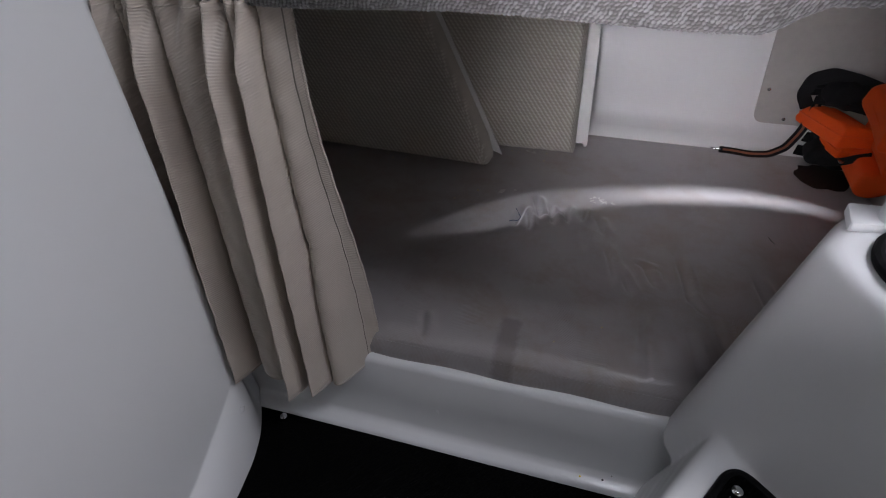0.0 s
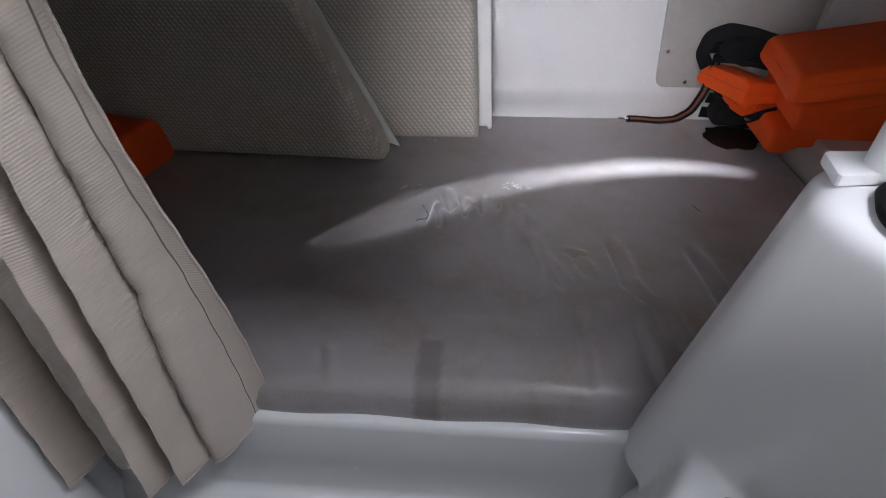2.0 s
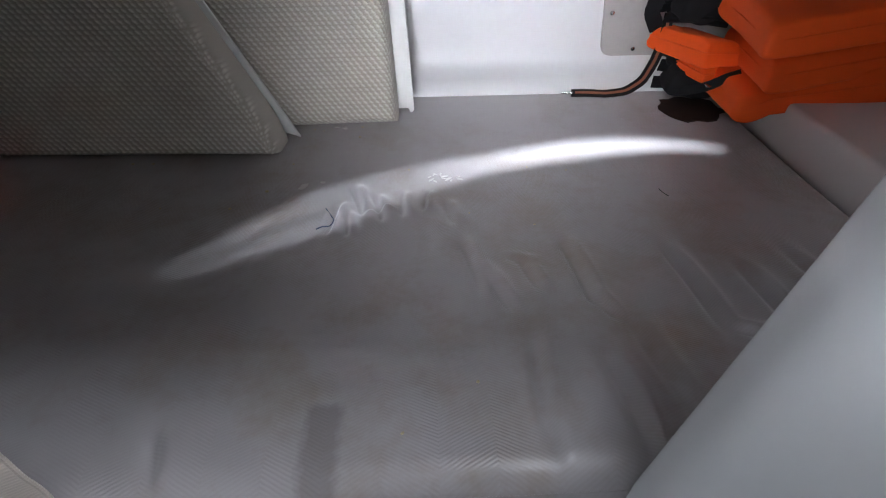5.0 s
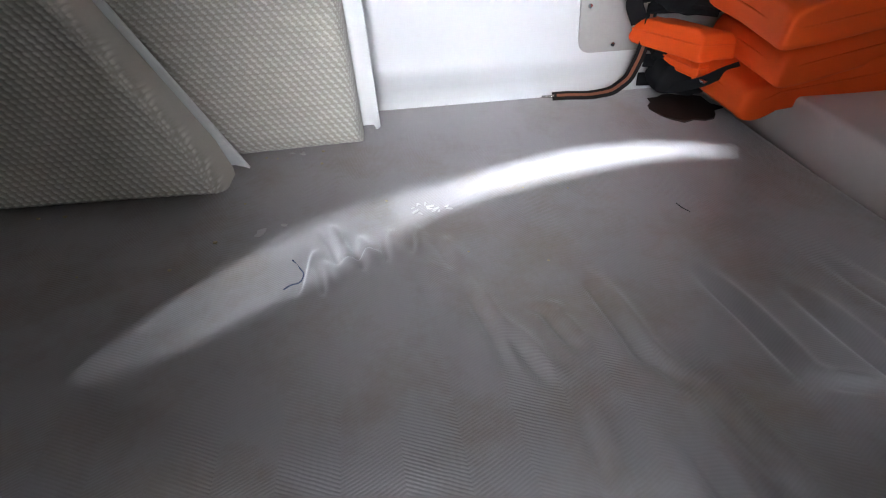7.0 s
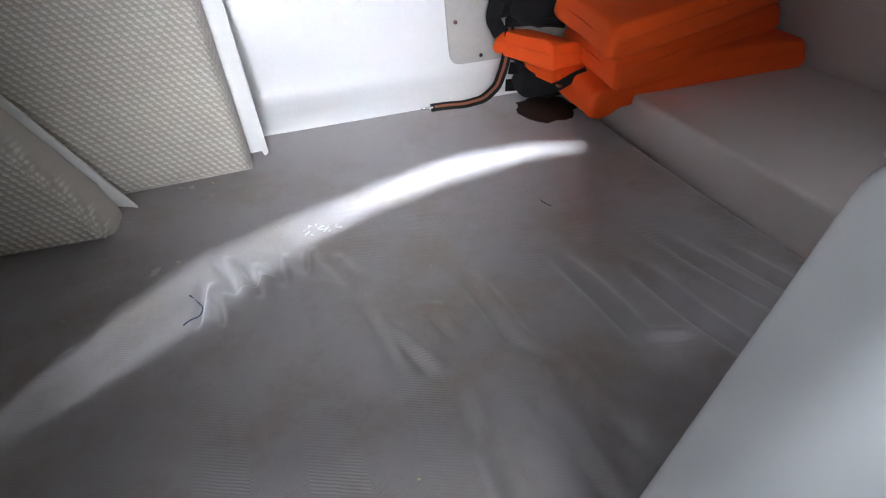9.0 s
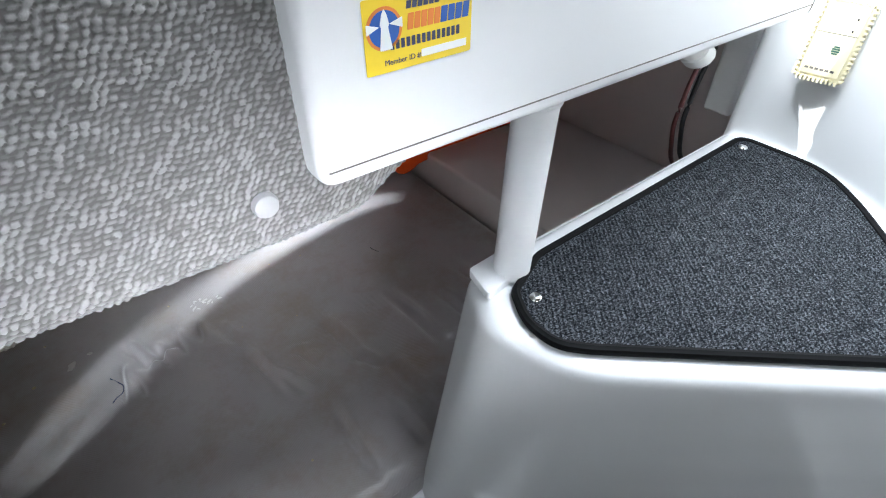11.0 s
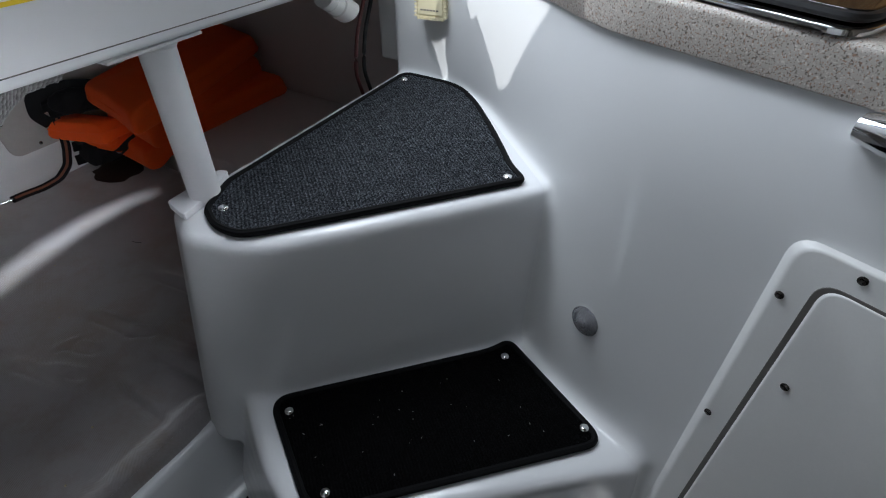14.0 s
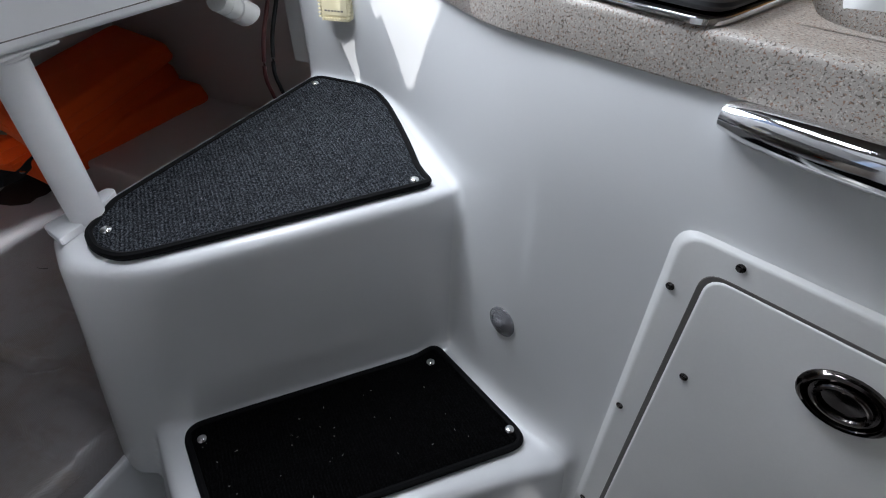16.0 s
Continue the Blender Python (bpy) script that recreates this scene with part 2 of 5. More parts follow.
# ---- building helpers ----
def part(name, bm, mat, parent=None, label="", smooth=True, auto=None):
    """Links a bmesh (or a mesh) as one mesh object, under a thing or a part."""
    if isinstance(bm, bmesh.types.BMesh):
        me = bpy.data.meshes.new(name)
        bmesh.ops.recalc_face_normals(bm, faces=bm.faces)
        bm.to_mesh(me)
        bm.free()
    else:
        me = bm
    me.materials.append(mat)
    if smooth:
        me.polygons.foreach_set("use_smooth", [True] * len(me.polygons))
        me.set_sharp_from_angle(angle=radians(auto or 40))
    ob = new(name, me)
    if parent is not None:
        ob.parent = parent
        ob.matrix_parent_inverse = world_of(parent).inverted()
    if label:
        tagged(ob, label)
    return ob


def world_of(ob):
    m = ob.matrix_basis.copy()
    if ob.parent:
        m = world_of(ob.parent) @ ob.matrix_parent_inverse @ m
    return m


def thing(name, base, label, category, group="", kind=""):
    ob = new(name)
    ob.empty_display_size = 0.05
    ob.location = base
    return tagged(ob, label, category, group, kind)


def structure(name, bm, mat, label, category, **k):
    return tagged(part(name, bm, mat, None, "", **k), label, category, "", "structure")


def grid_mesh(name, P, closed=False):
    """A mesh from an array of points (rows, columns, 3)."""
    r, c = P.shape[:2]
    i = np.arange(r * c).reshape(r, c)
    if closed:
        i = np.concatenate([i, i[:, :1]], 1)
    f = np.stack([i[:-1, :-1], i[:-1, 1:], i[1:, 1:], i[1:, :-1]], -1).reshape(-1, 4)
    me = bpy.data.meshes.new(name)
    me.from_pydata(P.reshape(-1, 3).tolist(), [], f.tolist())
    return me


def box(x0, x1, y0, y1, z0, z1, r=0.0, seg=2, bm=None):
    bm = bm or bmesh.new()
    m = Matrix.Translation(((x0 + x1) / 2, (y0 + y1) / 2, (z0 + z1) / 2)) @ Matrix.Diagonal((x1 - x0, y1 - y0, z1 - z0, 1))
    made = bmesh.ops.create_cube(bm, size=1, matrix=m)
    if r:
        es = list({e for v in made["verts"] for e in v.link_edges})
        bmesh.ops.bevel(bm, geom=es, offset=r, segments=seg, profile=0.5, affect="EDGES")
    return bm


def rounded(pts, r, n=6):
    """A closed outline with its corners rounded; r: one radius or one for each corner."""
    out, k = [], len(pts)
    rs = r if isinstance(r, (list, tuple)) else [r] * k
    for i in range(k):
        a, b, c = (Vector(pts[j % k]).to_2d() for j in (i - 1, i, i + 1))
        q = min(rs[i], 0.48 * (a - b).length, 0.48 * (c - b).length)
        p0, p1 = b + (a - b).normalized() * q, b + (c - b).normalized() * q
        for j in range(n + 1):
            s = j / n
            out.append(((1 - s) ** 2) * p0 + 2 * s * (1 - s) * b + s * s * p1)
    return out


def inset(pts, d):
    """The outline moved inwards by d (outwards where negative); pts run anticlockwise."""
    k, out = len(pts), []
    for i in range(k):
        a, b, c = Vector(pts[i - 1]), Vector(pts[i]), Vector(pts[(i + 1) % k])
        e0 = (b - a).normalized() if (b - a).length > 1e-7 else (c - b).normalized()
        e1 = (c - b).normalized() if (c - b).length > 1e-7 else e0
        t = (e0 + e1).normalized()
        nrm = Vector((-t.y, t.x))
        out.append(b + nrm * d / max(0.5, Vector((-e0.y, e0.x)).dot(nrm)))
    return out


def slab(outline, z0, z1, edge=0.0, seg=4, top=lambda x, y: 0.0, place=None):
    """A plate of that outline, with rounded upper edge; place turns its points into the world."""
    bm = bmesh.new()
    loops = [(outline, z0)]
    for j in range(seg + 1):
        a = j / seg * math.pi / 2
        loops.append((inset(outline, edge * (1 - math.cos(a))) if edge else outline, z1 - edge * (1 - math.sin(a))))
        if not edge:
            break
    rows = []
    for pts, z in loops:
        rows.append([bm.verts.new((p.x, p.y, z)) for p in pts])
    for a, b in zip(rows, rows[1:]):
        for i in range(len(a)):
            j = (i + 1) % len(a)
            bm.faces.new((a[i], a[j], b[j], b[i]))
    bm.faces.new(rows[-1])
    bm.faces.new(rows[0][::-1])
    if place is not None:
        bm.transform(place)
    return bm


def tube(pts, r, n=10, bm=None, cap=True, closed=False):
    """A round bar along a line of points."""
    bm = bm or bmesh.new()
    pts = [Vector(p) for p in pts]
    rows, k = [], len(pts)
    up = Vector((0, 0, 1))
    for i in range(k):
        a = pts[i - 1] if (i or closed) else pts[0]
        b = pts[(i + 1) % k] if (i < k - 1 or closed) else pts[-1]
        t = (b - a).normalized()
        s = t.cross(up if abs(t.z) < 0.95 else Vector((1, 0, 0))).normalized()
        w = s.cross(t)
        q = r[i] if isinstance(r, (list, tuple)) else r
        rows.append([bm.verts.new(pts[i] + (s * math.cos(2 * math.pi * j / n) + w * math.sin(2 * math.pi * j / n)) * q) for j in range(n)])
    for a, b in list(zip(rows, rows[1:])) + ([(rows[-1], rows[0])] if closed else []):
        for j in range(n):
            bm.faces.new((a[j], a[(j + 1) % n], b[(j + 1) % n], b[j]))
    if cap and not closed:
        bm.faces.new(rows[0][::-1])
        bm.faces.new(rows[-1])
    return bm


def lathe(profile, n=24, place=None):
    """A turned shape from (radius, height) pairs."""
    bm, rows = bmesh.new(), []
    for r, h in profile:
        rows.append([bm.verts.new((r * math.cos(2 * math.pi * j / n), r * math.sin(2 * math.pi * j / n), h)) for j in range(n)])
    for a, b in zip(rows, rows[1:]):
        for j in range(n):
            bm.faces.new((a[j], a[(j + 1) % n], b[(j + 1) % n], b[j]))
    bm.faces.new(rows[0][::-1])
    bm.faces.new(rows[-1])
    if place is not None:
        bm.transform(place)
    return bm


def facing(p, normal, spin=0.0):
    """A pose at p whose z axis points along the normal."""
    return Matrix.Translation(p) @ Vector(normal).to_track_quat("Z", "Y").to_matrix().to_4x4() @ Matrix.Rotation(radians(spin), 4, "Z")


def smoothstep(a, b, x):
    t = np.clip((x - a) / (b - a), 0, 1)
    return t * t * (3 - 2 * t)


# ---- the cabin's structure ----
# floor, enclosing walls and ceilings
structure("floor", box(-0.9, 1.2, -1.25, 0.02, -0.03, 0.0), WHITE, "white moulded cabin sole under the carpet", "floor")
structure("ceiling", box(-0.85, 1.2, -1.2, -0.012, 1.76, 1.80), DIM_LINING, "unseen cabin ceiling in a dark light-absorbing tone", "ceiling")
# invented hatch panel over the fill lamp below the ceiling
hatch = thing("added_hatch_panel", (-0.3, -0.24, 1.76), "added white panel in the unseen ceiling above a fill lamp", "hatch")
part("pane", box(-0.5, -0.1, -0.44, -0.04, 1.750, 1.758, 0.002), PLASTIC, hatch)
for y0 in (-0.46, -0.035):
    part("rim", box(-0.52, -0.08, y0, y0 + 0.01, 1.742, 1.76, 0.002), STEEL, hatch)
structure("ceiling_berth", box(-1.5, 1.05, 0.0, 1.15, 0.835, 0.86), LINER, "low white ceiling over the berth", "ceiling")
structure("wall_berth_end", box(-1.55, -1.5, -0.0, 1.15, -0.03, 0.86), LINER, "white end wall of the berth", "wall")


def left_wall():
    """The head compartment's side: nearly upright, with a rounded foot that swings out below a curved crease."""
    y = np.concatenate([np.linspace(-1.2, -0.36, 30), np.linspace(-0.35, -0.03, 65)])
    upper = -0.752 + 0.02 * np.maximum(0, -0.2 - y) - 0.09 * smoothstep(-0.102, -0.06, y)
    crease = np.interp(y, [-1.2, -0.40, -0.274, -0.193, -0.152, -0.11, -0.03], [0.04, 0.045, 0.078, 0.124, 0.150, 0.186, 0.24])
    sole = np.interp(y, [-1.2, -0.40, -0.241, -0.17, -0.119, -0.072, -0.034], [-0.700, -0.700, -0.705, -0.717, -0.734, -0.760, -0.785])
    crease, sole = (np.convolve(np.pad(k, 3, mode="edge"), np.ones(7) / 7, "valid") for k in (crease, sole))
    rows = []
    for lean, z in ((-0.011, 1.8), (-0.008, 0.8), (0.0, 0.35), (0.001, 0.28)):
        rows.append(np.stack([upper + lean, y, np.full_like(y, z)], -1))
    for up in (0.02, 0.006, 0.0):
        rows.append(np.stack([upper + 0.001, y, crease + up], -1))
    for k, g in ((0.02, 0.06), (0.08, 0.22), (0.2, 0.42), (0.4, 0.64), (0.65, 0.83), (0.9, 0.97), (1.0, 1.0), (1.15, 1.02)):
        rows.append(np.stack([upper + (sole - upper) * g, y, crease * (1 - k)], -1))
    me = grid_mesh("wall_left", np.array(rows))
    ob = structure("wall_left", me, WHITE, "white moulded wall of the head compartment with rounded foot", "wall", auto=80)
    s = ob.modifiers.new("thick", "SOLIDIFY")
    s.thickness, s.offset = 0.02, 1
    return ob


wall_left = left_wall()
part("wall_plug", lathe([(0.006, 0), (0.006, 0.001), (0.004, 0.0025), (0.0005, 0.003)], 16, facing((-0.739, -0.132, 0.112), (1, 0, 0.1))), WHITE, wall_left)

# added unseen partition: its curved slot projects the arc of light on the mattress
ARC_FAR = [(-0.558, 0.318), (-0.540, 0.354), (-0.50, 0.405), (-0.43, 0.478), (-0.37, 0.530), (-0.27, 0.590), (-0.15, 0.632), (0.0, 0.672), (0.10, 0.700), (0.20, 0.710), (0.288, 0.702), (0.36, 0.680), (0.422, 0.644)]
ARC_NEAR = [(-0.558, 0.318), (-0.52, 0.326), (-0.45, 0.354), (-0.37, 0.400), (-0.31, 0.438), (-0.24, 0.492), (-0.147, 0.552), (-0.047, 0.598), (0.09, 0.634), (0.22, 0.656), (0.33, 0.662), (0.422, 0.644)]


def arc_slats(count=7):
    """Thin slats across the slot that dim the projected arc towards its lower end."""
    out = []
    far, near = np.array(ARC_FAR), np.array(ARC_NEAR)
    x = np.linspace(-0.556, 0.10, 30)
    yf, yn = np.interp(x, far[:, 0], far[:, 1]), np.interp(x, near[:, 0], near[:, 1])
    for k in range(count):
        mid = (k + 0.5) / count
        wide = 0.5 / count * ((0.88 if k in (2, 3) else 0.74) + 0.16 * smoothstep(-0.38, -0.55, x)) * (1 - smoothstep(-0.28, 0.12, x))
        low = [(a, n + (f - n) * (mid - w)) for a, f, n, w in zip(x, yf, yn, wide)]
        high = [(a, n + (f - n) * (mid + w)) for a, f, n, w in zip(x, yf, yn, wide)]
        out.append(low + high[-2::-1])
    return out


def arc_slot_wall():
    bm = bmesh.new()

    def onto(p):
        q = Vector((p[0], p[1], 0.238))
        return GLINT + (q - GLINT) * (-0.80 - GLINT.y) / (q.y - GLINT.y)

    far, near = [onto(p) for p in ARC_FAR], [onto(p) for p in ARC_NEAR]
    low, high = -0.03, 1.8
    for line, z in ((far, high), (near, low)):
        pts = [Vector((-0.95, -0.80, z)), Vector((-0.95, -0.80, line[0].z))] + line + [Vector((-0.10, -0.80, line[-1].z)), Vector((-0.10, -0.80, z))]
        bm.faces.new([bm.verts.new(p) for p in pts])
    for slat in arc_slats():
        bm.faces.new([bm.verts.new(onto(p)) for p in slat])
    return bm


structure("wall_arc_slot", arc_slot_wall(), DIM_LINING, "added unseen partition with a curved slot that shapes the arc of light", "wall", smooth=False)
structure("wall_forward", box(-0.9, 1.2, -1.25, -1.2, -0.03, 1.8), DIM_LINING, "unseen forward bulkhead in a dark light-absorbing tone", "wall")

# galley side: a flowing wall that leads from the cupboard to the companionway steps
WALL_LINE = [(-1.25, 0.033), (-1.0, 0.140), (-0.78, 0.234), (-0.72, 0.259), (-0.63, 0.294), (-0.55, 0.325), (-0.50, 0.352), (-0.45, 0.392), (-0.42, 0.420), (-0.36, 0.480), (-0.31, 0.530), (-0.26, 0.580), (-0.20, 0.632), (-0.14, 0.662), (-0.08, 0.672), (-0.02, 0.676), (0.02, 0.678)]


def wall_x(y, z):
    ys, xs = np.array([p[0] for p in WALL_LINE]), np.array([p[1] for p in WALL_LINE])
    return np.interp(y, ys, xs) + 0.09 * (z - 0.57) * smoothstep(-0.15, -0.45, y) + setback(y, z)


def setback(y, z):
    """The wall falls back a little under the counter."""
    return 0.8 * np.maximum(0, np.minimum(z, 0.9) - 0.68) ** 2 * smoothstep(-0.42, -0.58, y)


def solid(front, way):
    """A closed slab between a grid of points and the same grid pushed along way."""
    bm = bmesh.new()
    r, c = front.shape[:2]
    A = [[bm.verts.new(front[i, j]) for j in range(c)] for i in range(r)]
    B = [[bm.verts.new(front[i, j] + np.array(way)) for j in range(c)] for i in range(r)]
    for i in range(r - 1):
        for j in range(c - 1):
            bm.faces.new((A[i][j], A[i][j + 1], A[i + 1][j + 1], A[i + 1][j]))
            bm.faces.new((B[i][j], B[i + 1][j], B[i + 1][j + 1], B[i][j + 1]))
    for j in range(c - 1):
        bm.faces.new((A[0][j], B[0][j], B[0][j + 1], A[0][j + 1]))
        bm.faces.new((A[-1][j], A[-1][j + 1], B[-1][j + 1], B[-1][j]))
    for i in range(r - 1):
        bm.faces.new((A[i][0], A[i + 1][0], B[i + 1][0], B[i][0]))
        bm.faces.new((A[i][-1], B[i][-1], B[i + 1][-1], A[i + 1][-1]))
    return bm


FAIR_Y = np.linspace(-1.25, 0.02, 128)
FAIR_X = wall_x(FAIR_Y, 0.57)
for _ in range(2):
    FAIR_X = np.convolve(np.pad(FAIR_X, 3, mode="reflect", reflect_type="odd"), np.ones(7) / 7, "valid")


def wall_grid(y, z):
    x = np.interp(y, FAIR_Y, FAIR_X)
    P = np.zeros((len(z), len(y), 3))
    for i, h in enumerate(z):
        P[i, :, 0], P[i, :, 1], P[i, :, 2] = x + 0.09 * (min(h, 0.9) - 0.57) * smoothstep(-0.15, -0.45, y) + setback(y, h), y, h
    return P


structure("wall_galley_back", box(1.15, 1.2, -1.2, 0.0, 0.0, 1.8), LINER, "white hull side behind the galley", "wall")
structure("wall_galley_end", box(0.515, 1.15, -0.358, -0.343, 0.885, 1.8), WALL, "white panel at the galley counter's end", "wall")

# bulkhead between cabin and berth
structure("wall_bulkhead_left", box(-1.5, -0.80, -0.11, 0.03, -0.02, 1.8), LINER, "white bulkhead beside the berth opening", "wall")


def stair_bulkhead():
    bm = bmesh.new()
    out = [Vector(p) for p in ((0.02, 0.0), (0.72, 0.0), (0.72, 0.598), (0.13, 0.598), (0.035, 0.19))]
    rows = [[bm.verts.new((p.x, y, p.y)) for p in out] for y in (-0.012, 0.012)]
    for i in range(5):
        bm.faces.new((rows[0][i], rows[0][(i + 1) % 5], rows[1][(i + 1) % 5], rows[1][i]))
    bm.faces.new(rows[0])
    bm.faces.new(rows[1][::-1])
    return bm


structure("wall_bulkhead_steps", stair_bulkhead(), WHITE, "white bulkhead panel behind the steps", "wall")


def sun_mask_plate():
    """Bulkhead plate whose unseen stepped edge is drawn to shape the sun patch."""
    bm = bmesh.new()
    out = ((-0.60, 0.83), (0.53, 0.84), (0.53, 0.962), (0.426, 1.134), (0.262, 1.222), (0.20, 1.31), (0.08, 1.56), (0.023, 1.667), (0.023, 1.8), (-0.60, 1.8))
    rows = [[bm.verts.new((x, y, z)) for x, z in out] for y in (-0.03, -0.012)]
    k = len(out)
    for i in range(k):
        bm.faces.new((rows[0][i], rows[0][(i + 1) % k], rows[1][(i + 1) % k], rows[1][i]))
    bm.faces.new(rows[0])
    bm.faces.new(rows[1][::-1])
    return bm


structure("wall_sun_mask", sun_mask_plate(), WHITE, "white bulkhead plate whose unseen edge is cut to shape the sun patch", "wall", smooth=False)


# sill in front of the mattress
def sill():
    prof = [(0.05, 0.150), (0.03, 0.186), (0.012, 0.190), (0.0, 0.191), (-0.008, 0.190), (-0.013, 0.186), (-0.016, 0.178), (-0.022, 0.10), (-0.027, 0.035), (-0.032, 0.026), (-0.040, 0.022), (-0.052, 0.020), (-0.058, 0.015), (-0.060, -0.01)]
    x = np.linspace(-0.82, 0.04, 60)
    P = np.array([[(t, y + 0.0003 * math.sin(9 * t), z + 0.0003 * math.sin(7 * t + 1)) for t in x] for y, z in prof])
    return grid_mesh("berth_sill", P)


structure("berth_sill", sill(), WHITE, "white moulded sill in front of the berth", "sill", auto=80)
structure("berth_base", box(-1.5, 0.55, 0.05, 1.1, 0.0, 0.135), LINER, "white moulded base under the mattress", "berth base")


# ---- steps ----
def step_block(low, high, z0, z1, radii, edge, foot, label):
    """One moulded step: a rounded top edge and a rounded foot, from an outline below and one above."""
    bm, rows = bmesh.new(), []

    def ring(z):
        s = (z - z0) / (z1 - z0)
        return rounded([Vector(a).lerp(Vector(b), s) for a, b in zip(low, high)], radii, 8)

    levels = []
    for j in range(5):
        a = j / 4 * math.pi / 2
        levels.append((z0 + foot * (1 - math.cos(a)) * 1.0, -foot * (1 - math.sin(a))))
    for j in range(1, 6):
        levels.append((z0 + foot + (z1 - edge - z0 - foot) * j / 6, 0.0))
    for j in range(8):
        a = j / 7 * math.pi / 2
        levels.append((z1 - edge * (1 - math.sin(a)), edge * (1 - math.cos(a))))
    for z, d in levels:
        rows.append([bm.verts.new((p.x, p.y, z)) for p in inset(ring(min(z, z1)), d)])
    for a, b in zip(rows, rows[1:]):
        for i in range(len(a)):
            bm.faces.new((a[i], a[(i + 1) % len(a)], b[(i + 1) % len(a)], b[i]))
    bm.faces.new(rows[-1])
    bm.faces.new(rows[0][::-1])
    return bm


def joined(*bms):
    out = bmesh.new()
    for b in bms:
        bmesh.ops.recalc_face_normals(b, faces=b.faces)
        me = bpy.data.meshes.new("piece")
        b.to_mesh(me)
        b.free()
        out.from_mesh(me)
        bpy.data.meshes.remove(me)
    return out


steps = thing("companionway_steps", (0.25, -0.3, 0.0), "white moulded glass-fibre companionway steps with two treads", "steps")
UP_LOW = [(-0.001, 0.012), (-0.010, -0.030), (0.046, -0.129), (0.36, -0.445), (0.60, -0.47), (0.72, -0.30), (0.72, 0.012)]
UP_HIGH = [(0.093, 0.012), (0.048, -0.065), (0.078, -0.166), (0.405, -0.448), (0.62, -0.47), (0.72, -0.30), (0.72, 0.012)]
LO_LOW = [(-0.002, -0.010), (-0.09, -0.20), (-0.128, -0.31), (0.215, -0.73), (0.50, -0.70), (0.60, -0.35), (0.25, -0.03)]
LO_HIGH = [(0.036, -0.085), (-0.055, -0.22), (-0.085, -0.315), (0.235, -0.695), (0.50, -0.70), (0.60, -0.35), (0.25, -0.05)]
# cast as one moulding, with soft hollow corners, then parted into wall and steps
low_wall = solid(wall_grid(np.linspace(-1.14, 0.02, 90), np.linspace(0.0, 0.872, 31)), (0.035, 0.0, 0.0))
high_wall = solid(wall_grid(np.linspace(-0.350, 0.02, 50), np.linspace(0.80, 1.79, 20)), (0.035, 0.0, 0.0))
cast = part("cast", joined(low_wall, high_wall,
    step_block(UP_LOW, UP_HIGH, 0.16, 0.606, [0.004, 0.025, 0.05, 0.03, 0.02, 0.02, 0.004], 0.016, 0.0, ""),
    step_block(LO_LOW, LO_HIGH, 0.0, 0.298, [0.01, 0.05, 0.06, 0.03, 0.02, 0.02, 0.01], 0.014, 0.014, "")), WHITE, None, auto=180)
rm = cast.modifiers.new("cast", "REMESH")
rm.mode, rm.voxel_size, rm.use_smooth_shade = "VOXEL", 0.0035, True
fair = cast.modifiers.new("fair", "SMOOTH")
fair.factor, fair.iterations = 0.5, 45


def parted(ob):
    """The finished casting as three meshes: galley wall, upper and lower step."""
    done = bpy.data.meshes.new_from_object(ob.evaluated_get(bpy.context.evaluated_depsgraph_get()))
    n = len(done.vertices)
    co, no = np.zeros(n * 3, np.float32), np.zeros(n * 3, np.float32)
    done.vertices.foreach_get("co", co)
    done.vertex_normals.foreach_get("vector", no)
    co, no = co.reshape(-1, 3), no.reshape(-1, 3)
    loops = np.zeros(len(done.loops), np.int64)
    done.loops.foreach_get("vertex_index", loops)
    quads = loops.reshape(-1, 4)
    # a wide hollow where the risers run into the galley wall
    off = co[:, 0] - wall_x(co[:, 1], co[:, 2])
    soft = smoothstep(-0.085, -0.03, off) * smoothstep(0.02, 0.008, off) * smoothstep(0.27, 0.33, co[:, 2]) * smoothstep(0.600, 0.57, co[:, 2]) * smoothstep(-0.30, -0.36, co[:, 1])
    near = (soft[quads] > 0).any(1)
    q = quads[near]
    a, b = q.ravel(), np.roll(q, -1, 1).ravel()
    count = np.maximum(np.bincount(a, minlength=n) + np.bincount(b, minlength=n), 1)
    for _ in range(160):
        for d in range(3):
            mean = (np.bincount(a, co[b, d], n) + np.bincount(b, co[a, d], n)) / count
            co[:, d] += np.where(soft > 0, 0.6 * soft * (mean - co[:, d]), 0)
    done.vertices.foreach_set("co", co.ravel())
    done.update()
    done.vertex_normals.foreach_get("vector", no.ravel())
    no = no.reshape(-1, 3)
    mid = co[quads].mean(1)
    wall = (mid[:, 0] > wall_x(mid[:, 1], mid[:, 2]) - 0.018)
    wall = wall | (mid[:, 2] > 0.65)
    upper = (~wall) & (mid[:, 2] > 0.300) & (mid[:, 1] + 1.02 * mid[:, 0] > -0.072)
    made = []
    for pick in (wall, upper, ~wall & ~upper):
        used, inv = np.unique(quads[pick], return_inverse=True)
        me = bpy.data.meshes.new("cast_piece")
        me.from_pydata(co[used].tolist(), [], inv.reshape(-1, 4).tolist())
        me.polygons.foreach_set("use_smooth", [True] * len(me.polygons))
        me.normals_split_custom_set_from_vertices(no[used].tolist())
        made.append(me)
    bpy.data.meshes.remove(done)
    bpy.data.objects.remove(ob)
    return made


wall_me, upper_me, lower_me = parted(cast)
structure("wall_galley", wall_me, WALL, "glossy white moulded galley wall curving into the steps", "wall", smooth=False)
part("upper_step", upper_me, WHITE, steps, smooth=False)
part("lower_step", lower_me, WHITE, steps, smooth=False)


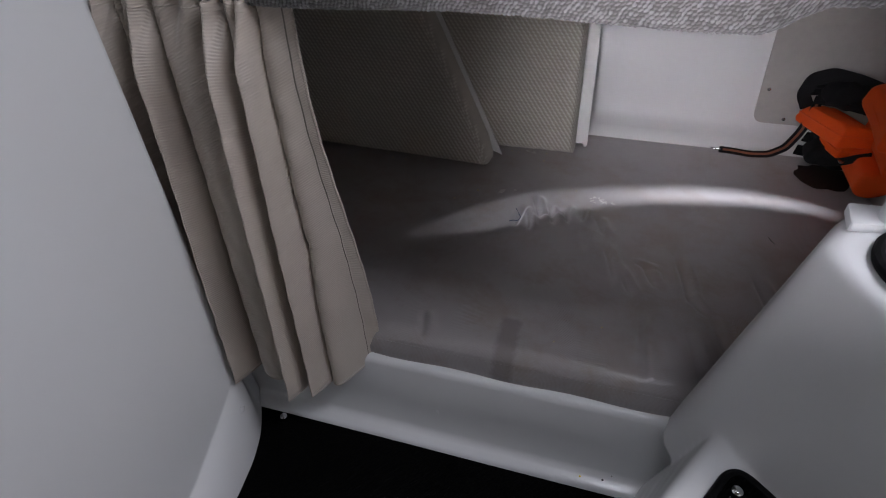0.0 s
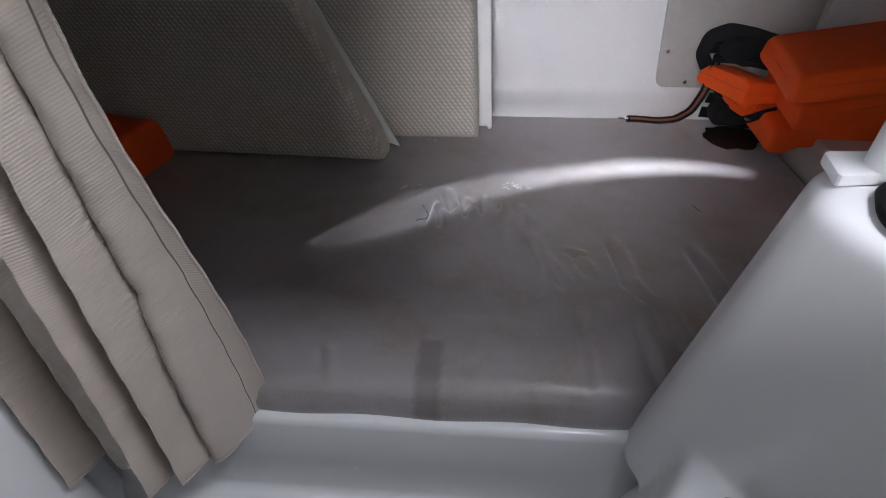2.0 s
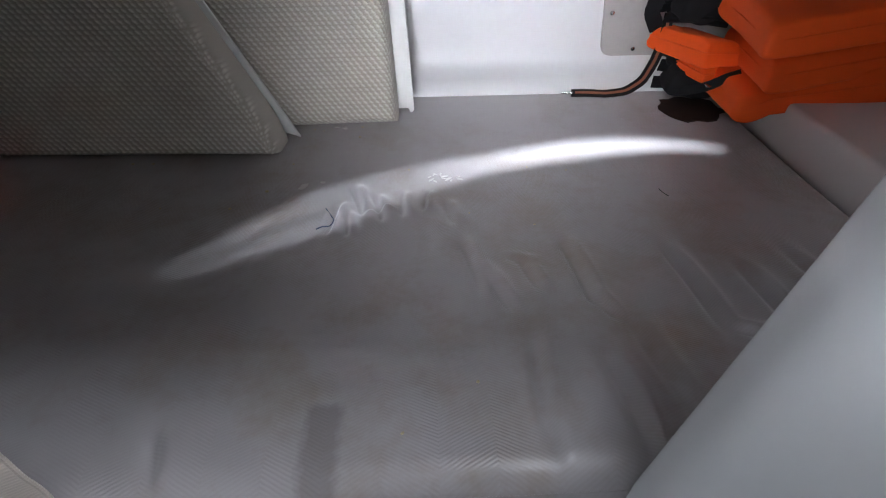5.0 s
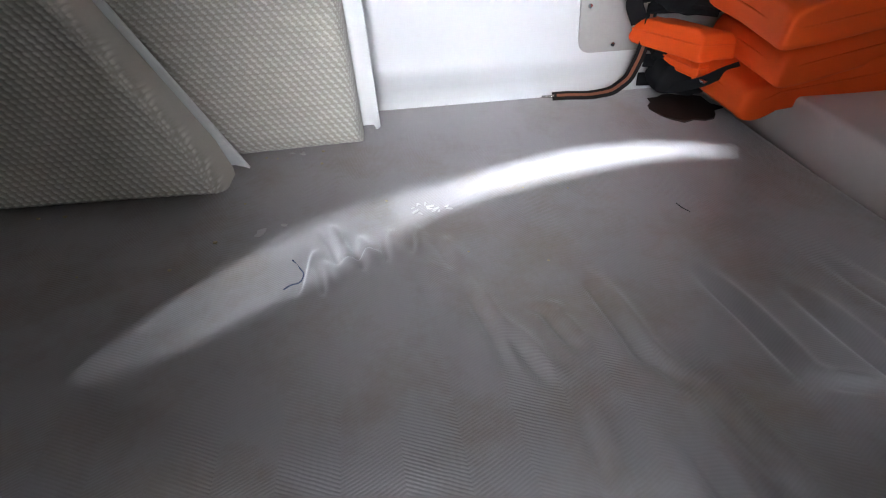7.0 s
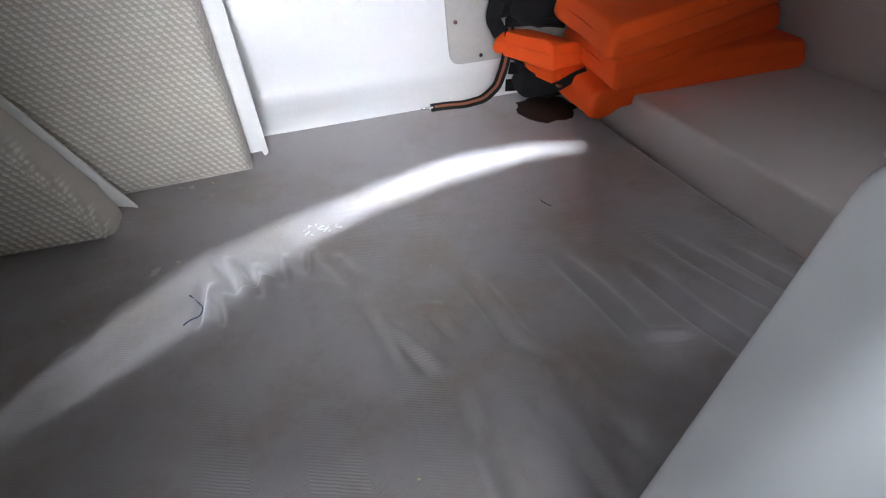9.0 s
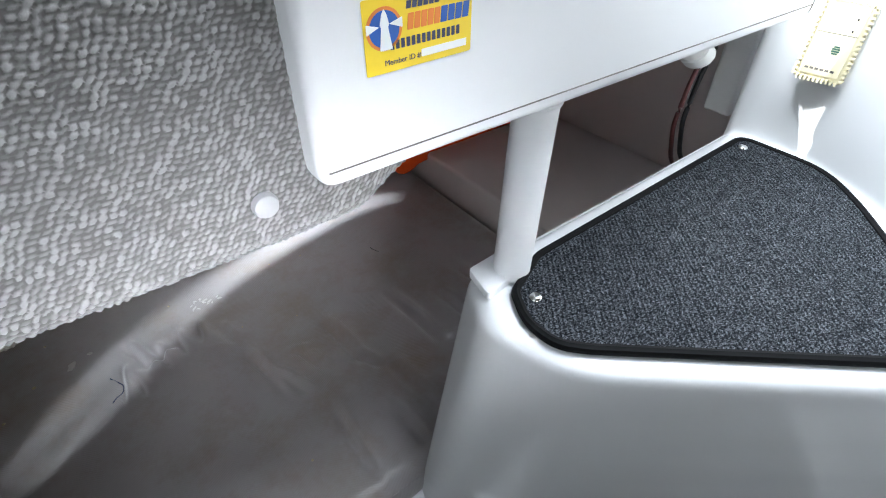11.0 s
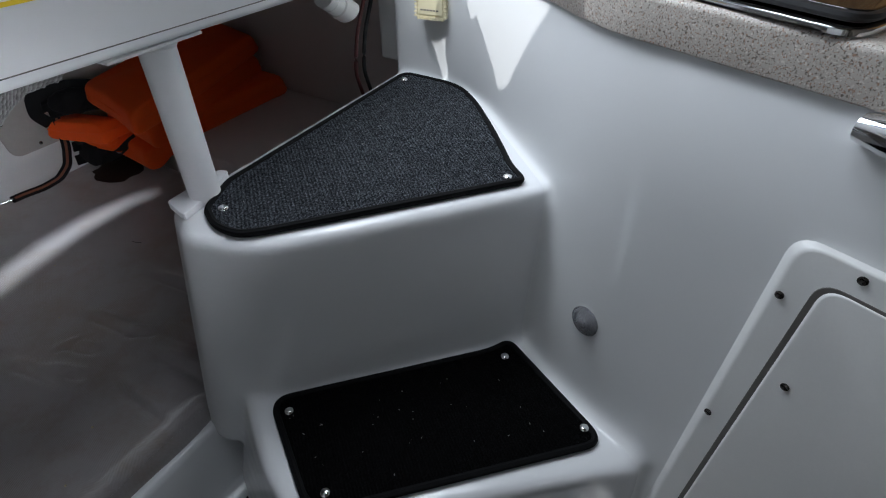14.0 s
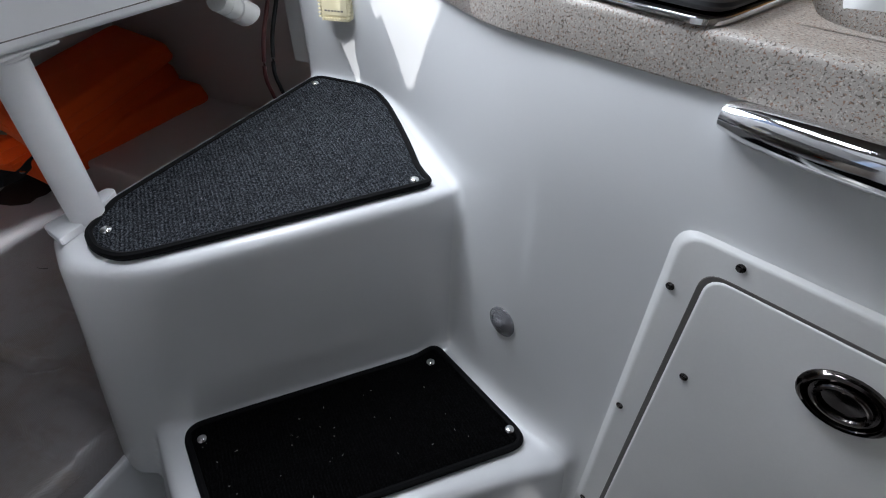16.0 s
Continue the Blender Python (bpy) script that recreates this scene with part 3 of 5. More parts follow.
def snap_stud(p, parent):
    ob = part("snap", lathe([(0.0078, 0), (0.0078, 0.0012), (0.0065, 0.003), (0.004, 0.0042), (0.0005, 0.0046)], 18, facing(p, (0, 0, 1))), CHROME, parent, "chrome snap fastener cap")
    return ob


def step_mat(name, corners, radii, z, snaps, label, mat):
    out = rounded(corners, radii, 8)
    th = thing(name, (sum(p[0] for p in corners) / len(corners), sum(p[1] for p in corners) / len(corners), z), label, "carpet mat", "step mats")
    part("carpet", slab(inset(out, 0.004), z, z + 0.008, 0.002, 2), mat, th)
    part("binding", tube([(p.x, p.y, z + 0.0055) for p in inset(out, 0.003)], 0.0058, 8, closed=True), BINDING, th, "black vinyl edge binding")
    for p in snaps:
        snap_stud((p[0], p[1], z + 0.0085), th)
    return th


step_mat("step_mat", [(0.168, -0.022), (0.102, -0.050), (0.080, -0.092), (0.083, -0.132), (0.104, -0.156), (0.387, -0.404), (0.414, -0.370), (0.500, -0.302), (0.598, -0.215), (0.650, -0.15), (0.652, -0.020)],
         [0.01, 0.012, 0.02, 0.03, 0.02, 0.015, 0.02, 0.05, 0.06, 0.05, 0.025], 0.607, [(0.114, -0.074), (0.378, -0.378), (0.614, -0.043)], "charcoal carpet mat snapped onto the upper step", CARPET)
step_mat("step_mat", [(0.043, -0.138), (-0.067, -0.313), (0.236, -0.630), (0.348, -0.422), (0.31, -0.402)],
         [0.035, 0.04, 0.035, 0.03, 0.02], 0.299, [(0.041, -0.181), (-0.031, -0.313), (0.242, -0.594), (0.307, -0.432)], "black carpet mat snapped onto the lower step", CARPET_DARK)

floor_mat = thing("floor_mat", (-0.4, -0.5, 0.0), "black carpet mat on the cabin sole", "carpet mat")
fm_out = rounded([(-0.786, -0.042), (-0.764, -0.074), (-0.738, -0.12), (-0.720, -0.17), (-0.708, -0.241), (-0.703, -0.40), (-0.703, -1.1), (0.10, -1.1), (-0.135, -0.34), (-0.024, -0.10), (-0.022, -0.044)], [0.01, 0.02, 0.02, 0.02, 0.03, 0.03, 0.02, 0.02, 0.05, 0.02, 0.022])
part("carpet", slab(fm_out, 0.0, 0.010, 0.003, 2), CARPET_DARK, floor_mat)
snap_stud((-0.712, -0.068, 0.010), floor_mat)
snap_stud((-0.041, -0.062, 0.010), floor_mat)


# ---- berth ----
def wrinkle(X, Y, x, y, ang, length, width, height):
    """One crease: a ridge with a hollow beside it, fading at both ends."""
    c, s = math.cos(radians(ang)), math.sin(radians(ang))
    u, w = (X - x) * c + (Y - y) * s, -(X - x) * s + (Y - y) * c
    w = w + 0.0025 * np.sin(u * 26 + x * 40)
    fade = np.exp(-((u / (length / 2)) ** 4))
    return height * fade * (0.75 * np.exp(-((w / (1.5 * width)) ** 2)) - 0.85 * np.exp(-(((w - 2.0 * width) / (1.15 * width)) ** 2)))


WRINKLES = [
    # x, y, angle, length, width, height
    (-0.276, 0.526, 106, 0.085, 0.0070, 0.0150), (-0.311, 0.472, 88, 0.080, 0.0070, 0.0160), (-0.290, 0.455, 102, 0.060, 0.0060, 0.0110), (-0.238, 0.499, 101, 0.070, 0.0065, 0.0120),
    (-0.197, 0.508, 95, 0.068, 0.0065, 0.0105), (-0.161, 0.514, 91, 0.055, 0.0060, 0.0080), (-0.245, 0.488, 14, 0.050, 0.0055, 0.0070), (-0.122, 0.478, 104, 0.065, 0.0075, 0.0070),
    (-0.094, 0.336, 97, 0.125, 0.0075, 0.0100), (-0.065, 0.283, 105, 0.085, 0.0070, 0.0090), (-0.015, 0.314, 108, 0.070, 0.0070, 0.0080), (-0.030, 0.352, 155, 0.050, 0.0060, 0.0030),
    (0.053, 0.319, 93, 0.135, 0.0080, 0.0105), (0.065, 0.243, 113, 0.060, 0.0070, 0.0060), (0.199, 0.278, 93, 0.175, 0.0080, 0.0100), (0.227, 0.188, 158, 0.060, 0.0070, 0.0060),
    (0.293, 0.210, 97, 0.200, 0.0085, 0.0095), (0.385, 0.250, 99, 0.190, 0.0085, 0.0075), (0.445, 0.230, 102, 0.150, 0.0085, 0.0065),
    (-0.037, 0.106, 87, 0.145, 0.0075, 0.0080), (0.049, 0.097, 92, 0.130, 0.0085, 0.0085), (-0.426, 0.050, 105, 0.055, 0.0070, 0.0055), (0.105, 0.140, 96, 0.160, 0.0090, 0.0065), (-0.150, 0.420, 100, 0.080, 0.0090, 0.0040),
]


def mattress():
    x, y = np.concatenate([np.linspace(-1.495, -0.66, 90), np.linspace(-0.656, 0.524, 480)]), np.concatenate([np.linspace(0.002, 0.62, 250), np.linspace(0.625, 0.985, 80)])
    X, Y = np.meshgrid(x, y)
    Z = 0.236 + 0.013 * np.exp(-(((Y - 0.06) / 0.12) ** 2)) - 0.008 * np.exp(-(((Y - 0.5) / 0.25) ** 2)) + 0.004 * smoothstep(0.7, 0.9, Y)
    Z = Z + 0.003 * np.sin(3 * X + 1) * np.sin(4 * Y)
    for w in WRINKLES:
        Z = Z + wrinkle(X, Y, *w)
    rng = np.random.default_rng(4)
    for k in range(14):
        Z = Z + wrinkle(X, Y, rng.uniform(-0.6, 0.4), rng.uniform(0.05, 0.5), rng.uniform(85, 130), rng.uniform(0.05, 0.15), 0.012, rng.uniform(-0.0012, 0.0012))
    # rolled edges
    front = np.clip((0.035 - (Y - 0.002)) / 0.035, 0, 1)
    Z = Z - 0.030 * (1 - np.sqrt(np.maximum(0, 1 - front ** 2)))
    side = np.clip((0.03 - (0.524 - X)) / 0.03, 0, 1)
    Z = Z - 0.026 * (1 - np.sqrt(np.maximum(0, 1 - side ** 2)))
    P = np.stack([X, Y, Z], -1)
    # front border down to the sill
    drop = []
    for z, o in ((0.150, 0.010), (0.165, 0.004), (0.180, 0.0), (0.195, -0.003), (0.208, -0.003)):
        row = P[0].copy()
        row[:, 2], row[:, 1] = z, row[:, 1] + o + 0.002 * np.sin(row[:, 0] * 30)
        drop.append(row)
    P = np.concatenate([np.array(drop), P], 0)
    edge = []
    for z in (0.21, 0.15):
        col = P[:, -1].copy()
        col[:, 2] = np.minimum(col[:, 2], z)
        edge.append(col)
    P = np.concatenate([P] + [e[:, None] for e in edge], 1)
    return P


BED = mattress()
TOP = BED[5:, :-2].reshape(-1, 3)


def bed_z(x, y):
    return float(TOP[np.argmin((TOP[:, 0] - x) ** 2 + (TOP[:, 1] - y) ** 2), 2])


bed = thing("mattress", (-0.4, 0.5, 0.136), "taupe herringbone mattress with creases and worn stains on the berth", "mattress")
part("top_cover", grid_mesh("top_cover", BED[7:]), MATTRESS, bed, auto=80)
part("front_border", grid_mesh("front_border", BED[:8]), MATTRESS, bed, "taupe border strip along the mattress's front", auto=80)
part("welt", tube([Vector(q) + Vector((0, -0.0004, 0.0)) for q in BED[6, ::6]], 0.0006, 6), MATTRESS, bed)

# back wall with a cove at the mattress
def back_wall():
    prof = [(0.955, 0.13), (0.957, 0.235), (0.962, 0.25), (0.985, 0.268), (1.012, 0.280), (1.026, 0.30), (1.030, 0.34), (1.036, 0.86)]
    x = np.linspace(-1.5, 1.03, 30)
    return grid_mesh("wall_back", np.array([[(t, y, z) for t in x] for y, z in prof]))


wb = structure("wall_berth_back", back_wall(), LINER, "white moulded back wall of the berth with a cove", "wall", auto=80)
sm = wb.modifiers.new("thick", "SOLIDIFY")
sm.thickness, sm.offset = 0.02, -1
structure("wall_hull", box(0.985, 1.03, -0.02, 1.15, 0.0, 0.86), PINK, "dull painted hull side beside the berth", "wall")
structure("ledge", box(0.527, 0.985, 0.02, 1.03, 0.0, 0.312, 0.010, 3), PINK, "pinkish painted ledge along the hull side", "ledge")

lid = thing("access_panel", (0.44, 1.03, 0.30), "grey access panel with rounded corners screwed to the wall", "panel")
lid_out = rounded([(0.262, 0.302), (0.625, 0.302), (0.64, 0.80), (0.225, 0.80)], 0.03)
part("panel", slab(lid_out, 0.0, 0.006, 0.002, 2, place=Matrix(((1, 0, 0, 0), (0, 0, -1, 1.031), (0, 1, 0, 0), (0, 0, 0, 1)))), GREY_LID, lid)
for sx, sz in ((0.275, 0.40), (0.34, 0.318), (0.55, 0.318)):
    part("screw", lathe([(0.005, 0), (0.0045, 0.0015), (0.001, 0.002)], 12, facing((sx, 1.025, sz), (0, -1, 0))), STEEL, lid)
hatch_frame = thing("locker_hatch", (0.72, 1.0, 0.45), "white framed locker hatch with a small lock", "hatch")
part("frame", box(0.632, 0.655, 1.005, 1.03, 0.44, 0.80, 0.004), PLASTIC, hatch_frame)
part("door", box(0.656, 0.90, 1.012, 1.03, 0.44, 0.80, 0.004), PLASTIC, hatch_frame)
part("lock", lathe([(0.010, 0), (0.010, 0.004), (0.007, 0.006), (0.004, 0.003), (0.0005, 0.003)], 20, facing((0.70, 1.012, 0.545), (0, -1, 0))), STEEL, hatch_frame, "round steel lock")


# two leaning cushion boards
def weave(U, V, pu, pv, seed=1):
    """Relief of short slanted raised stitches in staggered rows."""
    row = np.floor(V / pv)
    uu = U / pu + 0.5 * (row % 2)
    cell = np.floor(uu)
    fu, fv = uu - cell - 0.5, V / pv - row - 0.5
    w = np.exp(-(((fv + 1.35 * fu) / 0.21) ** 2) - (np.abs(fv) / 0.44) ** 4) + 0.22 * np.exp(-(((fv - 0.6 * fu) / 0.3) ** 2))
    r = np.sin(cell * 12.9898 + row * 78.233 + seed) * 43758.5453
    return w * (0.8 + 0.4 * (r - np.floor(r)))


def with_thread(me, value):
    me.attributes.new("thread", "FLOAT", "POINT").data.foreach_set("value", np.clip(value, 0, 1).ravel().astype(np.float32))
    return me


def cushion_board(name, base, u_way, v_way, outline, thick, label, board_out, wide, high, foot=0.022, pitch=(0.0125, 0.0085)):
    """A padded panel in a plane: u along its foot, v up it, both in metres; outline gives the right side's u for a height."""
    th = thing(name, base, label, "cushion", "cushion boards")
    u_way, v_way = Vector(u_way).normalized(), Vector(v_way).normalized()
    n = u_way.cross(v_way).normalized()
    if n.y > 0:
        n = -n
    nu, nv = int(wide / 0.0019), int(high / 0.0019)
    s, t = np.meshgrid(np.linspace(0, 1, nu), np.linspace(0, 1, nv))
    V = -foot + t * (high + foot)
    right = np.interp(V, [p[1] for p in outline], [p[0] for p in outline])
    U = right - wide * (1 - s)
    edge = np.minimum(V + foot, right - U)
    r = 0.020
    e = np.clip(edge / r, 0, 1)
    puff = thick - (thick * 0.85) * (1 - np.sqrt(np.maximum(0, 1 - (1 - e) ** 2)))
    wrap = thick - puff
    stitch = weave(U + np.where(right - U < V + foot, wrap, 0), V - np.where(right - U < V + foot, 0, wrap), *pitch) * smoothstep(0.10, 0.40, e) + 0.35 * (1 - smoothstep(0.10, 0.40, e))
    H = puff + 0.0034 * stitch * smoothstep(0.0, 0.25, e) + 0.003 * np.sin(U * 9) * np.sin(V * 7 + 1)
    o = np.array(base)
    P = o + U[..., None] * np.array(u_way) + V[..., None] * np.array(v_way) + H[..., None] * np.array(n)
    part("padding", with_thread(grid_mesh("padding", P), stitch), CUSHION, th, auto=180)
    bm = bmesh.new()
    rows = []
    for d in (-0.004, 0.004):
        rows.append([bm.verts.new(Vector(base) + u_way * a + v_way * b + n * d) for a, b in board_out])
    k = len(board_out)
    for i in range(k):
        bm.faces.new((rows[0][i], rows[0][(i + 1) % k], rows[1][(i + 1) % k], rows[1][i]))
    bm.faces.new(rows[1])
    bm.faces.new(rows[0][::-1])
    bmesh.ops.bevel(bm, geom=bm.edges[:], offset=0.0012, segments=1, affect="EDGES")
    part("backing_board", bm, PLASTIC, th, "white plastic backing board", smooth=False)
    return th


cushion_board("cushion_board", (-0.190, 0.877, 0.246), (1, 0.03, 0), (-0.045, 0.19, 1), [(-0.034, 0.0), (-0.034, 0.6)], 0.072,
              "cream basket-weave cushion board with upright edge, leaning on the wall",
              [(-0.62, 0.002), (-0.012, 0.002), (-0.010, -0.012), (0.0, -0.004), (0.0, 0.57), (-0.62, 0.57)], 0.60, 0.56)
cushion_board("cushion_board", (-0.424, 0.767, 0.2435), (1, -0.06, 0), (0.0, 0.12, 1), [(-0.024, 0.0), (-0.041, 0.05), (-0.229, 0.40), (-0.319, 0.56)], 0.102,
              "cream basket-weave cushion board with slanted edge, leaning on another",
              [(-1.0, 0.002), (-0.024, 0.002), (0.0, -0.008), (-0.222, 0.40), (-0.312, 0.56), (-1.0, 0.56)], 0.70, 0.56)


# ---- header lining over the opening ----
def lining():
    x = np.arange(-0.80, 0.012, 0.0010)
    z = np.arange(0.0, 0.34, 0.0010)
    U, V = np.meshgrid(x, z)
    low = 0.799 + 0.003 * np.sin(U * 14) + 0.024 * smoothstep(-0.075, -0.02, U)
    Z = low + V
    uw = U + 0.0010 * np.sin(V * 130) + 0.0006 * np.sin(V * 410 + U * 90)
    vw = V + 0.0010 * np.sin(U * 110) + 0.0006 * np.sin(U * 370 - V * 60)
    row = np.floor(vw / 0.0037)
    uu = uw / 0.0047 + 0.5 * (row % 2)
    cell = np.floor(uu)
    fu, fv = uu - cell - 0.5, vw / 0.0037 - row - 0.5
    rnd = np.sin(cell * 12.9898 + row * 78.233) * 43758.5453
    rnd = rnd - np.floor(rnd)
    lay = 0.35 + 0.75 * rnd
    a, b = np.cos(lay) * fu + np.sin(lay) * fv, -np.sin(lay) * fu + np.cos(lay) * fv
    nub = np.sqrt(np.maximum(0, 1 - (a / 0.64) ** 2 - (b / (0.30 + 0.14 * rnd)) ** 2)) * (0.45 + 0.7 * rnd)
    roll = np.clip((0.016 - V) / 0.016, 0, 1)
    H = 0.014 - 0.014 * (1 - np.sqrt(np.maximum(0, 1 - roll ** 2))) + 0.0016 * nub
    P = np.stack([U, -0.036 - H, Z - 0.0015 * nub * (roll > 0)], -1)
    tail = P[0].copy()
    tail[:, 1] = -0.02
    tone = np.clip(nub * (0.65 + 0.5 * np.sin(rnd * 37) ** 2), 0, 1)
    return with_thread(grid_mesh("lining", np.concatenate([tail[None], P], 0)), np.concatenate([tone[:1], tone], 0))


header = thing("header_lining", (-0.4, -0.04, 0.80), "grey chunky woven fabric lining on the header over the berth", "fabric lining")
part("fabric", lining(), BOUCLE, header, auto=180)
part("button", lathe([(0.0085, 0), (0.0085, 0.002), (0.0075, 0.0045), (0.004, 0.006), (0.0005, 0.0064)], 22, facing((-0.135, -0.0515, 0.834), (0, -1, 0))), BUTTON, header, "white plastic snap cap")

# ---- curtain ----
def curtain():
    """Gathered cloth: tight pleats under the header, deep overlapping folds below, and a flat hem turned back at the opening."""
    s = np.linspace(0, 1, 720)
    rows = []
    zs = np.concatenate([np.linspace(0.0, 0.10, 18), np.linspace(0.11, 1, 70)])
    f = np.clip(s / 0.80, 0, 1)
    # folds from the wall to the hem: where each ends, how far it stands out, how boxy it is
    knots = [0, 0.115, 0.235, 0.345, 0.46, 0.745, 0.875, 1.0]
    stand, boxy = [1.0, 0.92, 0.50, 1.0, 0.60, 1.0, 0.78, 0.78], [2.0, 2.0, 2.4, 2.0, 3.2, 2.0, 2.0, 2.0]
    turn = np.interp(f, knots, np.arange(len(knots)))
    turn = np.convolve(np.pad(turn, 8, mode="edge"), np.ones(17) / 17, "valid")
    for t in zs:
        soft = float(smoothstep(0.0, 0.13, t))
        ph = 2 * math.pi * (turn + 0.015 * math.sin(4 * t + 1) * f)
        cell = ph / (2 * math.pi)
        fold = np.clip(np.floor(cell), 0, 7).astype(int)
        cell = cell - np.floor(cell)
        wave = np.array(stand)[fold] * np.maximum(0.0, 1 - np.abs(2 * cell - 1) ** np.array(boxy)[fold]) ** 0.5
        x = -0.838 + (0.246 + 0.012 * t) * f + 0.004 * np.sin(ph) * (0.35 + 0.65 * soft)
        y = -0.030 - 0.010 * t - (0.056 + 0.032 * t) * wave * (0.5 + 0.5 * soft)
        y = y - (1 - soft) * 0.008 * np.sin(ph * 1.5 + 22 * t)
        h = np.clip((s - 0.80) / 0.20, 0, 1)
        flare = float(smoothstep(0.1, 0.9, t))
        x = x + h * (0.042 + 0.026 * flare)
        y = y * (1 - h) + h * (-0.030 + 0.044 * flare) - (0.012 + 0.035 * flare) * np.sin(np.pi * np.clip(h * 1.3, 0, 1)) * (1 - h)
        bottom = 0.176 + 0.010 * wave - 0.012 * smoothstep(0.3, 0.9, f)
        z = 0.806 + (bottom - 0.806) * t
        z = z - (1 - soft) * 0.004 * wave
        y = y + 0.0008 * np.sin(z * 95 + s * 40) * soft + 0.0008 * np.sin(z * 16 + 13 * s)
        rows.append(np.stack([x, y, z], -1))
    return np.array(rows)


drape = thing("curtain", (-0.65, -0.07, 0.81), "taupe pleated curtain drawn aside at the berth opening", "curtain")
CL = curtain()
cl = part("cloth", grid_mesh("cloth", CL), CURTAIN, drape, auto=180)
so = cl.modifiers.new("thick", "SOLIDIFY")
so.thickness, so.offset = 0.002, 0
STITCH = cloth("dark_hem_thread", (0.17, 0.15, 0.13), 800, 0.8, 0.0002)
part("hem_stitch", tube([Vector(q) for q in CL[:, 682]], 0.0015, 5), STITCH, drape, "dark line of hem stitching")
part("hem_edge", tube([Vector(q) for q in CL[:, -1]], 0.0022, 8), CURTAIN, drape)
part("bottom_hem", tube([Vector(q) for q in CL[-1, ::4]], 0.0018, 6), CURTAIN, drape)
part("heading_tape", tube([Vector(q) for q in CL[3, ::4]], 0.0016, 6), CURTAIN, drape)


# ---- board at the companionway, its post and fittings ----
def profile_board():
    out = rounded([(-0.104, 0.838), (0.570, 0.8285), (0.570, 0.995), (-0.104, 0.995)], [0.014, 0.002, 0.002, 0.010], 5)
    return slab(out, 0.0, 0.034, 0.007, 4, place=Matrix(((1, 0, 0, 0), (0, 0, -1, -0.036), (0, 1, 0, 0), (0, 0, 0, 1))))


board = thing("companionway_board", (0.25, -0.05, 0.83), "white moulded board below the companionway with rounded edges", "board")
part("body", profile_board(), BOARD, board, auto=50)
part("seam", tube([(-0.098, -0.0698, 0.8500), (0.30, -0.0700, 0.8450), (0.565, -0.0700, 0.8412)], 0.0007, 6), GROOVE, board)
part("flange", box(0.055, 0.178, -0.050, 0.01, 0.8245, 0.8285, 0.0012), BOARD, board)
screw = part("screw", lathe([(0.0066, 0), (0.0066, 0.0008), (0.0055, 0.0024), (0.0035, 0.0030), (0.0005, 0.0031)], 24, facing((-0.036, -0.070, 0.962), (0, -1, 0))), STEEL, board, "stainless cross-head screw")
for a in (20, 110):
    part("slot", slab(rounded([(-0.0030, -0.0007), (0.0030, -0.0007), (0.0030, 0.0007), (-0.0030, 0.0007)], 0.0003, 2), 0.0029, 0.0036, place=facing((-0.036, -0.070, 0.962), (0, -1, 0), a)), BLACK, screw)

post = thing("support_post", (0.130, -0.020, 0.607), "white painted tubular post welded to a foot plate", "post")
part("tube", tube([(0.128, -0.022, 0.612), (0.127, -0.030, 0.826)], 0.0215, 24), BOARD, post)
part("weld", tube([(0.127 + 0.0215 * math.cos(a), -0.030 + 0.0215 * math.sin(a), 0.8225) for a in np.linspace(0, 2 * math.pi, 20, endpoint=False)], 0.0022, 6, closed=True), BOARD, post)
part("foot_plate", slab(rounded([(0.076, -0.040), (0.130, -0.032), (0.186, -0.006), (0.182, 0.010), (0.086, 0.006)], 0.006, 3), 0.607, 0.617, 0.0015, 2), BOARD, post)

# ---- galley ----
YC = np.concatenate([np.linspace(-1.15, -0.56, 40), np.linspace(-0.54, -0.345, 26)])
FX = wall_grid(YC, [0.84])[0, :, 0] - 0.003


def counter_edge():
    prof = [(0.014, 0.836), (-0.004, 0.836), (-0.006, 0.838), (-0.006, 0.876), (-0.0045, 0.8805), (0.0, 0.8835), (0.012, 0.884)]
    return grid_mesh("front_edge", np.array([[(a + d, b, z) for a, b in zip(FX, YC)] for d, z in prof]))


SINK = (0.075, 0.32, -1.06, -0.772)      # from the front edge, and along it


def counter_top():
    """The flat top with a rounded opening for the sink."""
    bm = bmesh.new()
    ds = [0.012, 0.04, SINK[0], 0.10, 0.14, 0.20, 0.26, 0.29, SINK[1], 0.36, 0.45]
    ys = [-1.15, -1.10, SINK[2], -1.03, -0.98, -0.90, -0.83, -0.80, SINK[3], -0.74] + list(YC[YC > -0.72])
    V = [[bm.verts.new((min(float(np.interp(y, YC, FX)) + d, 1.14), y, 0.884)) for y in ys] for d in ds]
    for i in range(len(ds) - 1):
        for j in range(len(ys) - 1):
            if SINK[0] <= ds[i] < SINK[1] and SINK[2] <= ys[j] < SINK[3]:
                continue
            bm.faces.new((V[i][j], V[i][j + 1], V[i + 1][j + 1], V[i + 1][j]))
    far = [bm.verts.new((1.15, y, 0.884)) for y in ys]
    for j in range(len(ys) - 1):
        bm.faces.new((V[-1][j], V[-1][j + 1], far[j + 1], far[j]))
    return bm


